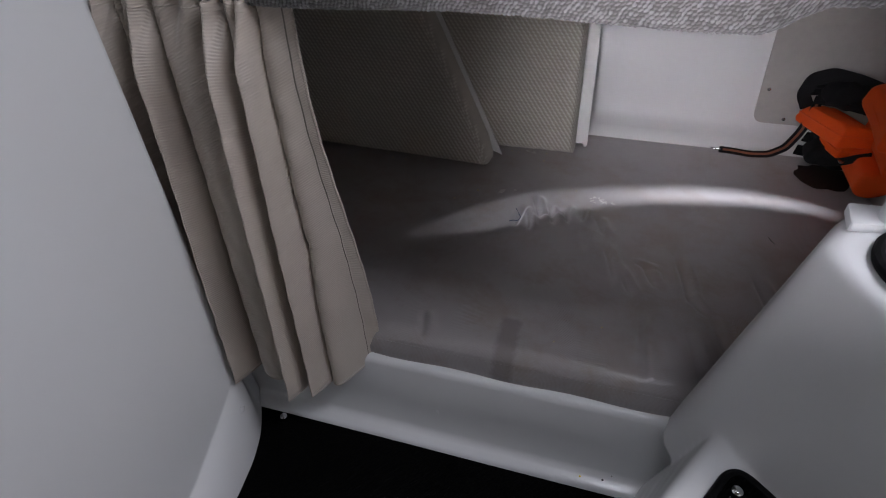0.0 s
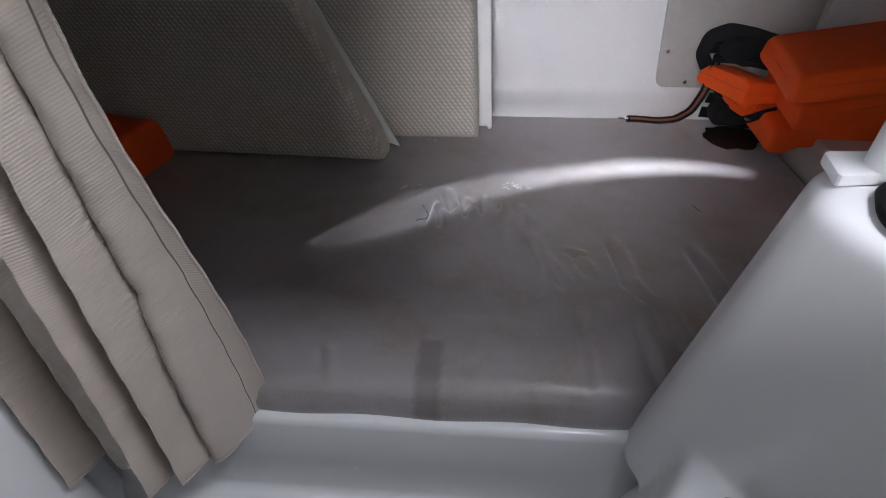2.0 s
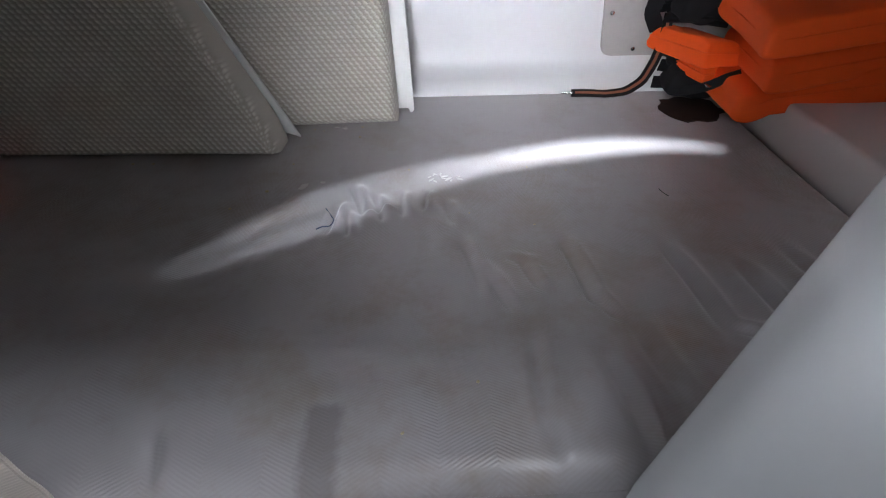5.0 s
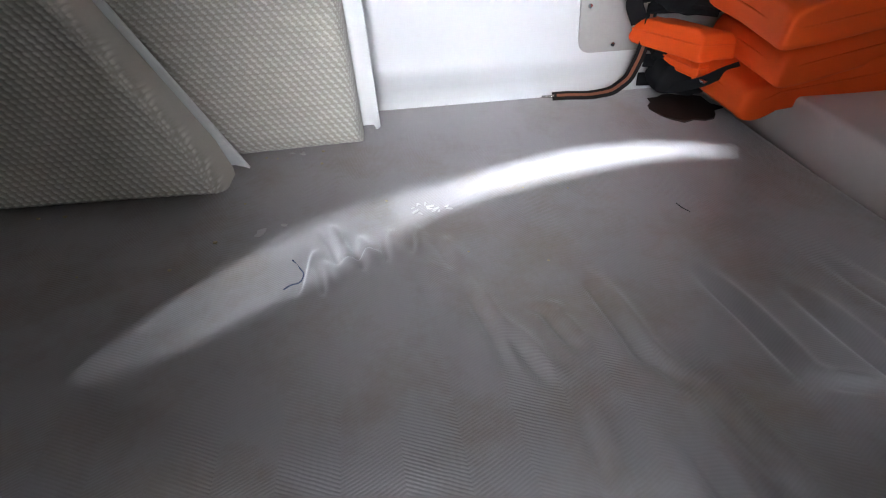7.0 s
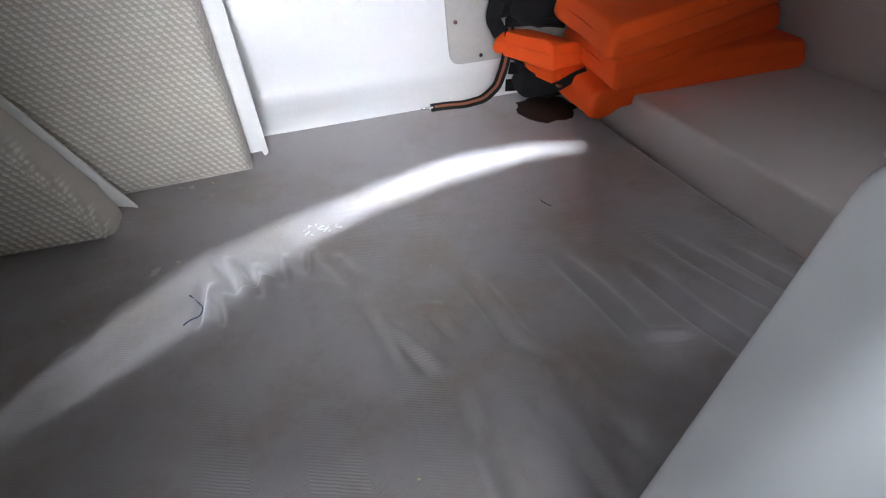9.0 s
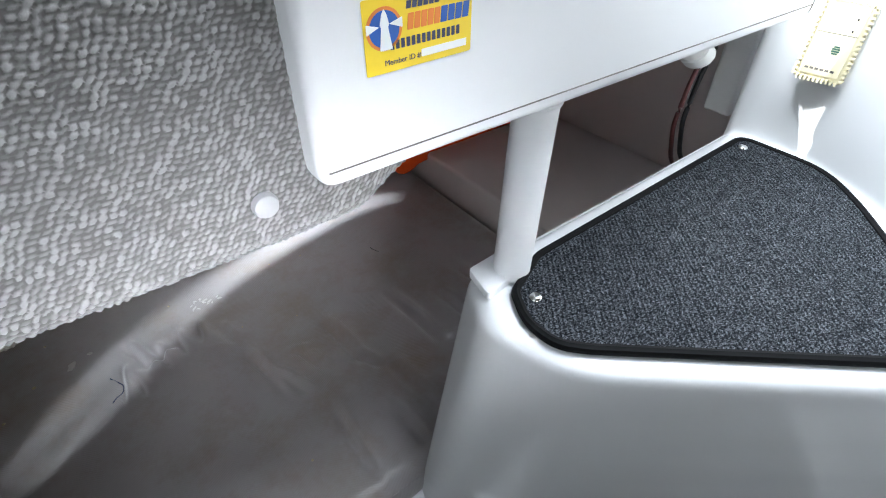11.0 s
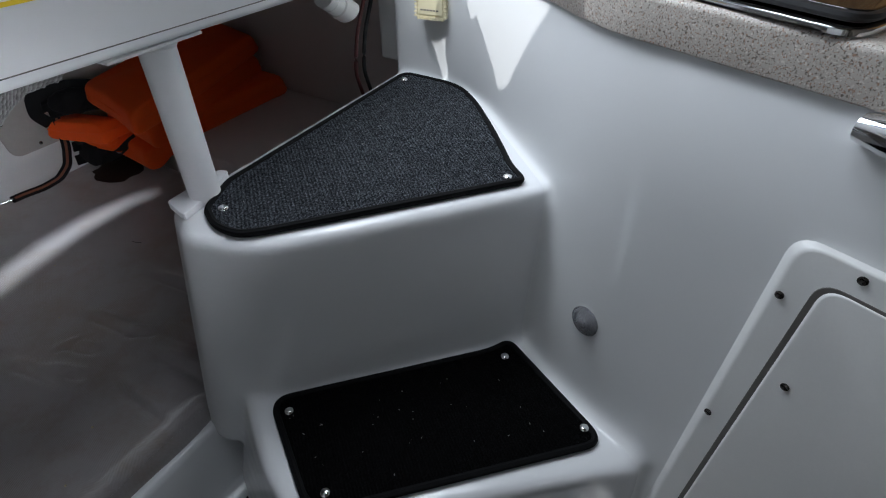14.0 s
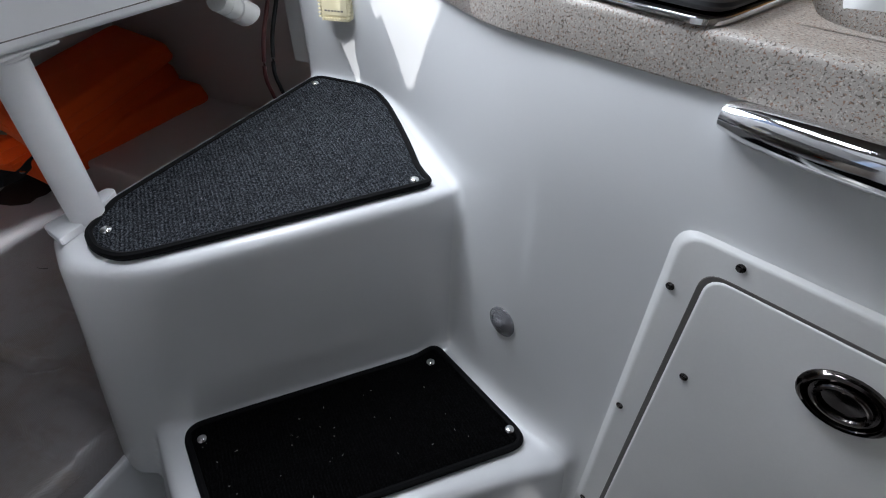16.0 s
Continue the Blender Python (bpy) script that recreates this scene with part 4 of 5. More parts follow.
def sink_bowl():
    d0, d1, y0, y1 = SINK
    rows, bm = [], bmesh.new()
    for k, z in ((-0.006, 0.8848), (0.006, 0.8835), (0.012, 0.873), (0.016, 0.80), (0.04, 0.775)):
        out = rounded([(d0 + k, y0 + k), (d1 - k, y0 + k), (d1 - k, y1 - k), (d0 + k, y1 - k)], 0.045 - k * 0.4, 6)
        rows.append([bm.verts.new((float(np.interp(p.y, YC, FX)) + p.x, p.y, z)) for p in out])
    for a, b in zip(rows, rows[1:]):
        for i in range(len(a)):
            bm.faces.new((a[i], a[(i + 1) % len(a)], b[(i + 1) % len(a)], b[i]))
    bm.faces.new(rows[-1])
    # corner fillets that fill the opening's square corners
    rim = rows[0]
    outer = rounded([(d0 - 0.012, y0 - 0.012), (d1 + 0.012, y0 - 0.012), (d1 + 0.012, y1 + 0.012), (d0 - 0.012, y1 + 0.012)], 0.002, 6)
    ring = [bm.verts.new((float(np.interp(p.y, YC, FX)) + p.x, p.y, 0.8846)) for p in outer]
    for i in range(len(rim)):
        bm.faces.new((ring[i], ring[(i + 1) % len(rim)], rim[(i + 1) % len(rim)], rim[i]))
    return bm


worktop = thing("galley_counter", (0.7, -0.7, 0.84), "speckled beige solid-surface galley counter with rounded edge", "counter")
part("front_edge", counter_edge(), SOLID, worktop, auto=38)
part("top", counter_top(), SOLID, worktop, smooth=False)
part("sink_bowl", sink_bowl(), SOLID, worktop, "beige moulded sink let into the counter", auto=50)
towel = thing("white_cloth", (0.45, -0.83, 0.884), "folded white cloth beside the galley sink", "cloth")
cl_x = np.linspace(0, 1, 24)
CU, CV = np.meshgrid(cl_x, cl_x)
part("cloth", grid_mesh("cloth", np.stack([0.405 + 0.10 * CU, -0.90 + 0.10 * CV, 0.887 + 0.022 * np.sin(np.pi * CU) ** 0.5 * np.sin(np.pi * CV) ** 0.5 + 0.003 * np.sin(CU * 19) * np.cos(CV * 15)], -1)), WHITE_PRINT, towel, auto=180)

rail = thing("grab_rail", (0.20, -0.85, 0.80), "curved chrome grab rail on the galley wall", "rail")
rp = []
for k in range(15):
    t = k / 14
    yy = -0.727 - 0.30 * t
    zz = 0.823 + 0.02 * t
    rp.append((float(wall_x(yy, zz)) - 0.008 - 0.028 * math.sin(min(1, t * 2.2) * math.pi / 2), yy, zz))
part("bar", tube(rp, [0.0125, 0.0165, 0.0175] + [0.018] * 12, 18), CHROME, rail, auto=60)
part("base", tube([(p[0] + 0.018, p[1] - 0.02, p[2] - 0.012) for p in rp[3:]], 0.007, 10), CHROME, rail)


def on_wall(u, w, lift=0.0):
    """A point of the cupboard's face: u metres along it from its outer corner, w metres up."""
    y = -0.712 - u * 0.905
    return Vector((float(wall_x(y, w)) - lift, y - 0.4 * lift, w))


def wall_plate(out, d0, d1, edge):
    """A plate that lies on the galley wall, from an outline in (u, height)."""
    bm = slab(rounded(out[0], out[1], 6), d0, d1, edge, 3)
    for v in bm.verts:
        v.co = on_wall(v.co.x, v.co.y, v.co.z)
    return bm


cupboard = thing("galley_cupboard", (0.2, -0.85, 0.15), "white plastic cupboard hatch with raised frame in the galley wall", "cupboard")
part("frame", wall_plate(([(-0.004, 0.10), (0.60, 0.10), (0.60, 0.724), (0.009, 0.717)], [0.02, 0.02, 0.02, 0.026]), 0.0, 0.0128, 0.0032), PLASTIC, cupboard, auto=60)
# dark strip laid over the frame in place of the door's shaded gap
part("gap", wall_plate(([(0.022, 0.13), (0.56, 0.13), (0.56, 0.696), (0.038, 0.690)], [0.012, 0.012, 0.012, 0.022]), 0.0125, 0.0137, 0.0), GROOVE, cupboard, "dark strip drawn for the shaded gap round the door", smooth=False)
door = part("door", wall_plate(([(0.0275, 0.136), (0.556, 0.136), (0.556, 0.693), (0.0435, 0.687)], [0.012, 0.012, 0.012, 0.020]), 0.013, 0.0165, 0.0015), PLASTIC, cupboard, auto=60)
WALL_OUT = Vector((-0.91, 0.40, 0.08)).normalized() * 1.0
for u, w, d in ((0.014, 0.655, 0.0133), (0.008, 0.462, 0.0133), (0.004, 0.247, 0.0133), (0.066, 0.708, 0.0133), (0.058, 0.563, 0.0168), (0.20, 0.712, 0.0133)):
    part("screw", lathe([(0.0045, 0), (0.0045, 0.0008), (0.003, 0.0018), (0.0015, 0.0010), (0.0004, 0.0010)], 14, facing(on_wall(u, w, d), WALL_OUT)), DARK_STEEL, cupboard)
lp = on_wall(0.178, 0.638, 0.017)
latch = part("latch", lathe([(0.036, 0), (0.036, 0.002), (0.033, 0.005), (0.029, 0.0055), (0.026, 0.002), (0.0005, 0.0005)], 32, facing(lp, WALL_OUT) @ Matrix.Diagonal((1.0, 0.78, 1, 1))), DARK_STEEL, door, "smoked oval flush pull latch")
part("ring_pull", tube([facing(lp, WALL_OUT) @ Vector((0.020 * math.cos(a), 0.015 * math.sin(a), 0.0045)) for a in np.linspace(0, 2 * math.pi, 24, endpoint=False)], 0.0028, 8, closed=True), DARK_STEEL, door)


# ---- life jackets ----
def pillow(cx, cy, cz, wx, wy, wz, turn, tilt=(0, 0), seed=0, e=0.10, ends=0.25, chamfer=0.010, shear=0.0):
    """A foam-filled nylon block: soft edges, pinched corners, dents and a seam that stands out."""
    n, k = 88, 48
    a, b = np.linspace(-math.pi, math.pi, n, endpoint=False), np.linspace(-math.pi / 2, math.pi / 2, k)
    A, B = np.meshgrid(a, b)

    def sp(v, q):
        return np.sign(v) * np.abs(v) ** q

    x, y, z = sp(np.cos(B), e) * sp(np.cos(A), e), sp(np.cos(B), e) * sp(np.sin(A), e), sp(np.sin(B), e + 0.12)
    corner = np.abs(x * y)
    z = z * (1 - ends * 0.35 * corner ** 3) + 0.10 * (1 - x * x) * (1 - y * y) * np.sign(z)
    rng = np.random.default_rng(seed)
    for q in range(9):
        d = rng.normal(size=3)
        w = np.sin((x * d[0] * 2 + y * d[1] * 2 + z * d[2]) * rng.uniform(1.5, 4) + rng.uniform(0, 6))
        z = z + 0.026 * w
        y = y + 0.010 * w * np.abs(z)
    cut = smoothstep(-0.35, 1.0, z) * chamfer
    tip = 1 + 0.045 * corner ** 3 * (1 - z * z)
    px, py = x * (wx / 2 - cut) * tip, y * (wy / 2 - cut) * tip
    place = pose(cx, cy, cz, tilt[0], tilt[1], turn) @ Matrix(((1, shear, 0, 0), (0, 1, 0, 0), (0, 0, 1, 0), (0, 0, 0, 1)))
    me = grid_mesh("pillow", np.stack([px, py, z * wz / 2], -1), closed=True)
    me.transform(place)
    return me, place


def over_ledge(x):
    """How far cloth that lies across the mattress's edge is lifted by the ledge."""
    return 0.038 * float(smoothstep(0.455, 0.560, x))


def seam(wx, wy, z, place, r=0.0022, e=0.16):
    pts = []
    for a in np.linspace(0, 2 * math.pi, 56, endpoint=False):
        c, s = math.cos(a), math.sin(a)
        pts.append(place @ Vector((math.copysign(abs(c) ** e, c) * wx / 2 * 1.004, math.copysign(abs(s) ** e, s) * wy / 2 * 1.004, z)))
    return tube(pts, r, 6, closed=True)


def ribbon(pts, wide, thick, ups):
    """A flat webbing band along a line of points."""
    bm, rows = bmesh.new(), []
    pts = [Vector(p) for p in pts]
    for i, p in enumerate(pts):
        t = (pts[min(i + 1, len(pts) - 1)] - pts[max(i - 1, 0)]).normalized()
        u = Vector(ups[i] if isinstance(ups, list) else ups)
        s = t.cross(u).normalized()
        u = s.cross(t).normalized()
        rows.append([bm.verts.new(p + s * wide / 2 * a + u * thick / 2 * b) for a, b in ((-1, -1), (1, -1), (1, 1), (-1, 1))])
    for a, b in zip(rows, rows[1:]):
        for j in range(4):
            bm.faces.new((a[j], a[(j + 1) % 4], b[(j + 1) % 4], b[j]))
    bm.faces.new(rows[0][::-1])
    bm.faces.new(rows[-1])
    return bm


def curve(ctrl, n=40):
    """A smooth line through points."""
    c = np.array(ctrl, float)
    t = np.linspace(0, len(c) - 1, n)
    k = np.arange(len(c))
    out = np.stack([np.interp(t, k, c[:, d]) for d in range(3)], -1)
    for _ in range(3):
        out[1:-1] = (out[:-2] + 2 * out[1:-1] + out[2:]) / 4
    return [Vector(p) for p in out]


def jacket(label, blocks, group="life jackets"):
    """blocks: front corner nearest the cushions x, y, underside z, length, depth, height, turn, tilt, shear."""
    base = blocks[0]
    th = thing("life_jacket", base[:3], label, "life jacket", group)
    for i, (x, y, z, wx, wy, wz, turn, tilt, shear) in enumerate(blocks):
        c = pose(x, y, z, tilt[0], tilt[1], turn) @ Vector((wx / 2 + shear * wy / 2, wy / 2, wz / 2))
        me, place = pillow(*c, wx, wy, wz, turn, tilt, seed=i + int(x * 50) % 7, shear=shear)
        bms = seam(wx * 0.985, wy * 0.985, 0.06 * wz, place, 0.0018, 0.12)
        if z < 0.28 and x > 0.40:
            for v in list(me.vertices) + list(bms.verts):
                v.co.z += over_ledge(v.co.x)
        panel = part("foam_panel", me, NYLON, th, auto=70)
        part("seam", bms, NYLON, panel)
    return th


jacket("orange nylon life jacket lying lowest in the stack", [(0.434, 0.690, 0.272, 0.53, 0.25, 0.064, -2, (0, 0), 0.06)])
jacket("orange nylon life jacket folded in the middle of the stack", [(0.455, 0.656, 0.336, 0.50, 0.25, 0.066, 11, (0, -4), 0.36), (0.398, 0.800, 0.345, 0.090, 0.19, 0.050, 8, (-4, 4), -0.10), (0.425, 0.830, 0.300, 0.075, 0.13, 0.034, 10, (0, 0), 0.0)])
jacket("orange nylon life jacket lying on top of the stack", [(0.397, 0.608, 0.412, 0.53, 0.27, 0.064, 11, (0, -4), 0.40)])
jacket("orange nylon life jacket beside the leaning cushion boards", [(-1.425, 0.545, 0.243, 0.40, 0.20, 0.115, -8, (0, 2), 0.1)])

strap = thing("webbing_strap", (0.28, 0.92, 0.245), "black webbing strap with orange stripe trailing on the mattress", "strap")
line = curve([(0.178, 0.935, 0.2475), (0.21, 0.928, 0.250), (0.255, 0.918, 0.250), (0.300, 0.915, 0.256), (0.338, 0.925, 0.276), (0.362, 0.94, 0.315), (0.378, 0.955, 0.36), (0.385, 0.97, 0.41)], 52)
band = part("band", ribbon(line, 0.022, 0.0022, (0.1, -0.5, 1)), STRAP, strap)
part("stripe", ribbon([p + Vector((0, -0.0008, 0.0014)) for p in line[2:]], 0.0065, 0.0016, (0.1, -0.5, 1)), STRIPE, band, "orange woven stripe")
part("tip", tube([line[0] + Vector((-0.022, 0.004, 0.0)), line[0] + Vector((0.004, 0, 0))], [0.0022, 0.0035], 8), STEEL, strap)
line = curve([(0.372, 0.985, 0.37), (0.345, 0.975, 0.41), (0.350, 0.965, 0.455), (0.385, 0.95, 0.475), (0.44, 0.93, 0.468), (0.49, 0.91, 0.455)], 44)
loop = part("loop_band", ribbon(line, 0.034, 0.0022, (-0.6, -0.8, 0.2)), STRAP, strap)
# webbing folds; the lowest dark bands and lumps stand in for shade
for pts in ([(0.375, 0.965, 0.405), (0.42, 0.93, 0.412), (0.48, 0.89, 0.410)], [(0.38, 0.945, 0.42), (0.42, 0.915, 0.43), (0.48, 0.875, 0.428)], [(0.365, 0.98, 0.44), (0.42, 0.95, 0.452), (0.48, 0.92, 0.45)], [(0.36, 0.97, 0.425), (0.41, 0.94, 0.44), (0.47, 0.90, 0.435)], [(0.37, 0.95, 0.41), (0.42, 0.91, 0.425), (0.47, 0.88, 0.425)], [(0.36, 0.975, 0.45), (0.41, 0.955, 0.465), (0.47, 0.93, 0.46)],
            [(0.375, 0.955, 0.262), (0.42, 0.925, 0.270), (0.48, 0.89, 0.272)], [(0.385, 0.96, 0.300), (0.42, 0.93, 0.305), (0.48, 0.90, 0.300)], [(0.385, 0.965, 0.335), (0.42, 0.945, 0.325), (0.47, 0.92, 0.32)]):
    part("band_and_shade_fill", ribbon(curve(pts, 24), 0.030, 0.004, (-0.2, -0.6, 0.8)), STRAP, strap)
for k, (bx, by, bz, ww, dd, hh) in enumerate(((0.445, 0.935, 0.432, 0.135, 0.075, 0.060), (0.440, 0.915, 0.278, 0.110, 0.085, 0.056), (0.445, 0.945, 0.330, 0.10, 0.06, 0.06))):
    part("webbing_and_shade_fill", pillow(bx, by, bz, ww, dd, hh, 8 - 14 * k, (4, 6), seed=20 + k, e=0.35)[0], STRAP, strap, auto=70)
part("buckle", box(0.425, 0.445, 0.805, 0.818, 0.300, 0.306, 0.002), STEEL, strap)
line = curve([(0.40, 0.90, 0.262), (0.415, 0.86, 0.275), (0.432, 0.815, 0.300), (0.452, 0.79, 0.326), (0.475, 0.78, 0.338)], 24)
part("side_band", ribbon(line, 0.020, 0.0025, (-0.7, -0.5, 0.5)), STRAP, strap)


def pad(cx, cy, wx, wy, seed):
    rng = np.random.default_rng(seed)
    pts = []
    for k in range(22):
        a = 2 * math.pi * k / 22
        r = 1 + rng.uniform(-0.14, 0.14)
        pts.append(Vector((cx + wx * r * math.cos(a), cy + wy * r * math.sin(a))))
    return pts


# dark sheet for a brown patch, its tone deepened for the shade there
flap = thing("brown_patch", (0.40, 0.76, 0.245), "dark brown patch under the life jackets, shade included in its tone", "flap")
PATCH_BROWN = cloth("dark_brown_patch_tone", (0.030, 0.016, 0.012), 120, 0.7, 0.0008, 0.7, 0.0, 0.2)
part("patch_sheet", slab(pad(0.428, 0.850, 0.072, 0.068, 3), bed_z(0.42, 0.78) - 0.006, bed_z(0.42, 0.78) + 0.004, 0.002, 2), PATCH_BROWN, flap)

# ---- small things lying on the mattress ----
def crumb(x, y, r, seed, label, mat=CRUMB, flat=0.6):
    rng = random.Random(seed)
    bm = bmesh.new()
    bmesh.ops.create_icosphere(bm, subdivisions=1, radius=r)
    for v in bm.verts:
        v.co *= rng.uniform(0.7, 1.25)
        v.co.z *= flat
    bm.transform(pose(x, y, bed_z(x, y) + r * flat * 0.8, 0, 0, rng.uniform(0, 180)))
    ob = part("crumb", bm, mat, None, smooth=False)
    return tagged(ob, label, "crumb", "crumbs on the mattress")


for k, (x, y, r) in enumerate(((-0.45, 0.561, 0.0035), (-0.302, 0.757, 0.003), (-0.50, 0.51, 0.003), (-0.73, 0.675, 0.0035), (-0.69, 0.672, 0.004), (0.473, 0.308, 0.003), (-0.42, 0.655, 0.0025), (-0.62, 0.52, 0.0025),
                             (-0.30, 0.80, 0.003), (-0.40, 0.795, 0.003), (-0.38, 0.79, 0.002), (-0.20, 0.62, 0.0022), (0.02, 0.615, 0.002), (0.09, 0.60, 0.002), (-0.12, 0.12, 0.0022), (-0.20, 0.06, 0.002), (-0.10, 0.47, 0.0018), (0.0, 0.43, 0.0018))):
    crumb(x, y, r, k, "small straw-coloured crumb on the mattress")


def flake(x, y, size, seed, stretch=1.0):
    rng = random.Random(seed)
    pts, n = [], 8
    spin = rng.uniform(0, 6.28)
    for k in range(n):
        a = 2 * math.pi * k / n + rng.uniform(-0.2, 0.2)
        r = size * rng.uniform(0.55, 1.2)
        px, py = r * math.cos(a) * stretch, r * math.sin(a)
        pts.append(Vector((x + px * math.cos(spin) - py * math.sin(spin), y + px * math.sin(spin) + py * math.cos(spin))))
    z = bed_z(x, y) + 0.0012
    ob = part("paint_flake", slab(pts, z, z + 0.0012), FLAKE, None, smooth=False)
    ob.rotation_euler = (0, 0, 0)
    return tagged(ob, "pale flake of paint lying on the mattress", "paint flake", "paint flakes on the mattress")


flake(-0.387, 0.573, 0.0080, 1, 1.4)
flake(-0.355, 0.585, 0.003, 2, 1.8)
rf = random.Random(8)
for k in range(13):
    flake(-0.136 + rf.uniform(-0.03, 0.03), 0.587 + rf.uniform(-0.014, 0.014), rf.uniform(0.0014, 0.0030), 20 + k, 2.4)
for k in range(4):
    flake(-0.345 + rf.uniform(-0.012, 0.012), 0.80 + rf.uniform(-0.006, 0.006), rf.uniform(0.002, 0.0035), 60 + k, 1.8)

thread = thing("dark_thread", (-0.33, 0.46, 0.235), "short dark blue thread lying on the mattress", "thread")
tp = [(-0.345, 0.440), (-0.337, 0.450), (-0.327, 0.462), (-0.322, 0.475), (-0.327, 0.488), (-0.338, 0.500)]
part("fibre", tube(curve([(x, y, bed_z(x, y) + 0.0015) for x, y in tp], 20), 0.0011, 6), NAVY_PRINT, thread)
hair = thing("dark_hair", (0.24, 0.51, 0.235), "short dark bristle lying on the mattress", "bristle")
part("fibre", tube(curve([(x, y, bed_z(x, y) + 0.001) for x, y in ((0.235, 0.525), (0.237, 0.512), (0.243, 0.50))], 8), 0.0007, 5), BLACK, hair)

# ---- things at the companionway ----
sticker = thing("service_sticker", (-0.03, -0.0705, 0.92), "yellow vinyl service sticker with a blue lighthouse badge", "sticker")
UPRIGHT = Matrix(((1, 0, 0, 0), (0, 0, -1, -0.0702), (0, 1, 0, 0), (0, 0, 0, 1)))
SX, SZ, SW, SH = -0.066, 0.9015, 0.0765, 0.0405


def print_on(name, pts, level, mat, r=0.0006, parent=None, label=""):
    return part(name, slab(rounded([(SX + u * SW, SZ + w * SH) for u, w in pts], r, 3), 0.00022 * level, 0.00022 * (level + 1), place=UPRIGHT), mat, parent or sticker, label, smooth=False)


def bar(u0, u1, w0, w1, slant=0.0):
    return [(u0, w0), (u1, w0), (u1 + slant, w1), (u0 + slant, w1)]


print_on("vinyl", bar(0, 1, 0, 1), 0, YELLOW, 0.0015)
disc = [(0.175 + 0.155 * math.cos(a), 0.60 + 0.29 * math.sin(a)) for a in np.linspace(0, 2 * math.pi, 28, endpoint=False)]
print_on("badge_ring", disc, 1, ORANGE_PRINT)
badge = print_on("badge", [(0.175 + (u - 0.175) * 0.84, 0.60 + (w - 0.60) * 0.84) for u, w in disc], 2, BLUE)
print_on("lighthouse", [(0.125, 0.32), (0.235, 0.32), (0.205, 0.62), (0.215, 0.66), (0.195, 0.80), (0.175, 0.86), (0.155, 0.80), (0.135, 0.66), (0.145, 0.62)], 3, WHITE_PRINT, parent=badge)
print_on("beam", [(0.02, 0.56), (0.13, 0.64), (0.02, 0.70)], 3, WHITE_PRINT, parent=badge)
print_on("beam", [(0.33, 0.58), (0.215, 0.66), (0.33, 0.72)], 3, WHITE_PRINT, parent=badge)
for k in range(6):
    print_on("print_bar", bar(0.37 + 0.052 * k, 0.412 + 0.052 * k, 0.80, 0.90, 0.008), 1, NAVY_PRINT, 0.0003)
for k in range(5):
    print_on("print_bar", bar(0.375 + 0.062 * k, 0.428 + 0.062 * k, 0.52, 0.74, 0.012), 1, ORANGE_PRINT, 0.0005)
for k in range(4):
    print_on("print_bar", bar(0.685 + 0.072 * k, 0.747 + 0.072 * k, 0.52, 0.74, 0.012), 1, BLUE, 0.0005)
for k in range(14):
    print_on("print_bar", bar(0.22 + 0.048 * k, 0.252 + 0.048 * k, 0.30, 0.43), 1, NAVY_PRINT, 0.0003)
print_on("write_on_strip", bar(0.50, 0.95, 0.10, 0.21), 1, WHITE_PRINT, 0.0004)
words = bpy.data.curves.new("caption", "FONT")
words.body, words.size, words.extrude = "Member ID #", 0.0046, 0.00012
caption = new("caption", words)
caption.parent = sticker
caption.matrix_parent_inverse = world_of(sticker).inverted()
caption.matrix_basis = UPRIGHT @ Matrix.Translation((SX + 0.16 * SW, SZ + 0.10 * SH, 0.0004))
words.materials.append(NAVY_PRINT)

# gas alarm with combed edges, on the wall beside the steps
det = thing("gas_alarm", (0.655, -0.085, 0.73), "cream plastic gas alarm with vent slots on the wall", "alarm")
DM = Matrix.Translation((0.672, -0.083, 0.781)) @ Matrix(((0.14, 0.10, -0.985), (-0.99, 0.014, -0.14), (0.0, 0.995, 0.10))).to_4x4() @ Matrix.Diagonal((1.16, 1.14, 1.1, 1))
part("body", slab(rounded([(-0.026, -0.046), (0.026, -0.046), (0.026, 0.046), (-0.026, 0.046)], 0.003, 3), 0.0, 0.017, 0.003, 3, place=DM), CREAM, det)
part("face", slab(rounded([(-0.021, -0.040), (0.021, -0.040), (0.021, 0.040), (-0.021, 0.040)], 0.002, 3), 0.017, 0.0185, 0.0008, 2, place=DM), CREAM, det)
for k in range(16):
    for sx in (-0.0255, 0.0255):
        part("vent_rib", slab(rounded([(sx - 0.0022, -0.043 + 0.0056 * k), (sx + 0.0022, -0.043 + 0.0056 * k), (sx + 0.0022, -0.0402 + 0.0056 * k), (sx - 0.0022, -0.0402 + 0.0056 * k)], 0.0004, 2), 0.008, 0.0195, place=DM), CREAM, det, smooth=False)
for k in range(10):
    for sy in (-0.0455, 0.0455):
        part("vent_rib", slab(rounded([(-0.022 + 0.0047 * k, sy - 0.0022), (-0.0196 + 0.0047 * k, sy - 0.0022), (-0.0196 + 0.0047 * k, sy + 0.0022), (-0.022 + 0.0047 * k, sy + 0.0022)], 0.0004, 2), 0.008, 0.0195, place=DM), CREAM, det, smooth=False)
for k, wv in enumerate((0.0062, 0.0085, 0.0085, 0.0062)):
    part("dial_bar", slab(rounded([(0.006 - wv / 2, -0.0135 + 0.0026 * k), (0.006 + wv / 2, -0.0135 + 0.0026 * k), (0.006 + wv / 2, -0.0118 + 0.0026 * k), (0.006 - wv / 2, -0.0118 + 0.0026 * k)], 0.0004, 2), 0.0184, 0.0190, place=DM), GREEN_STRIPE, det, "dark green printed stripe", smooth=False)
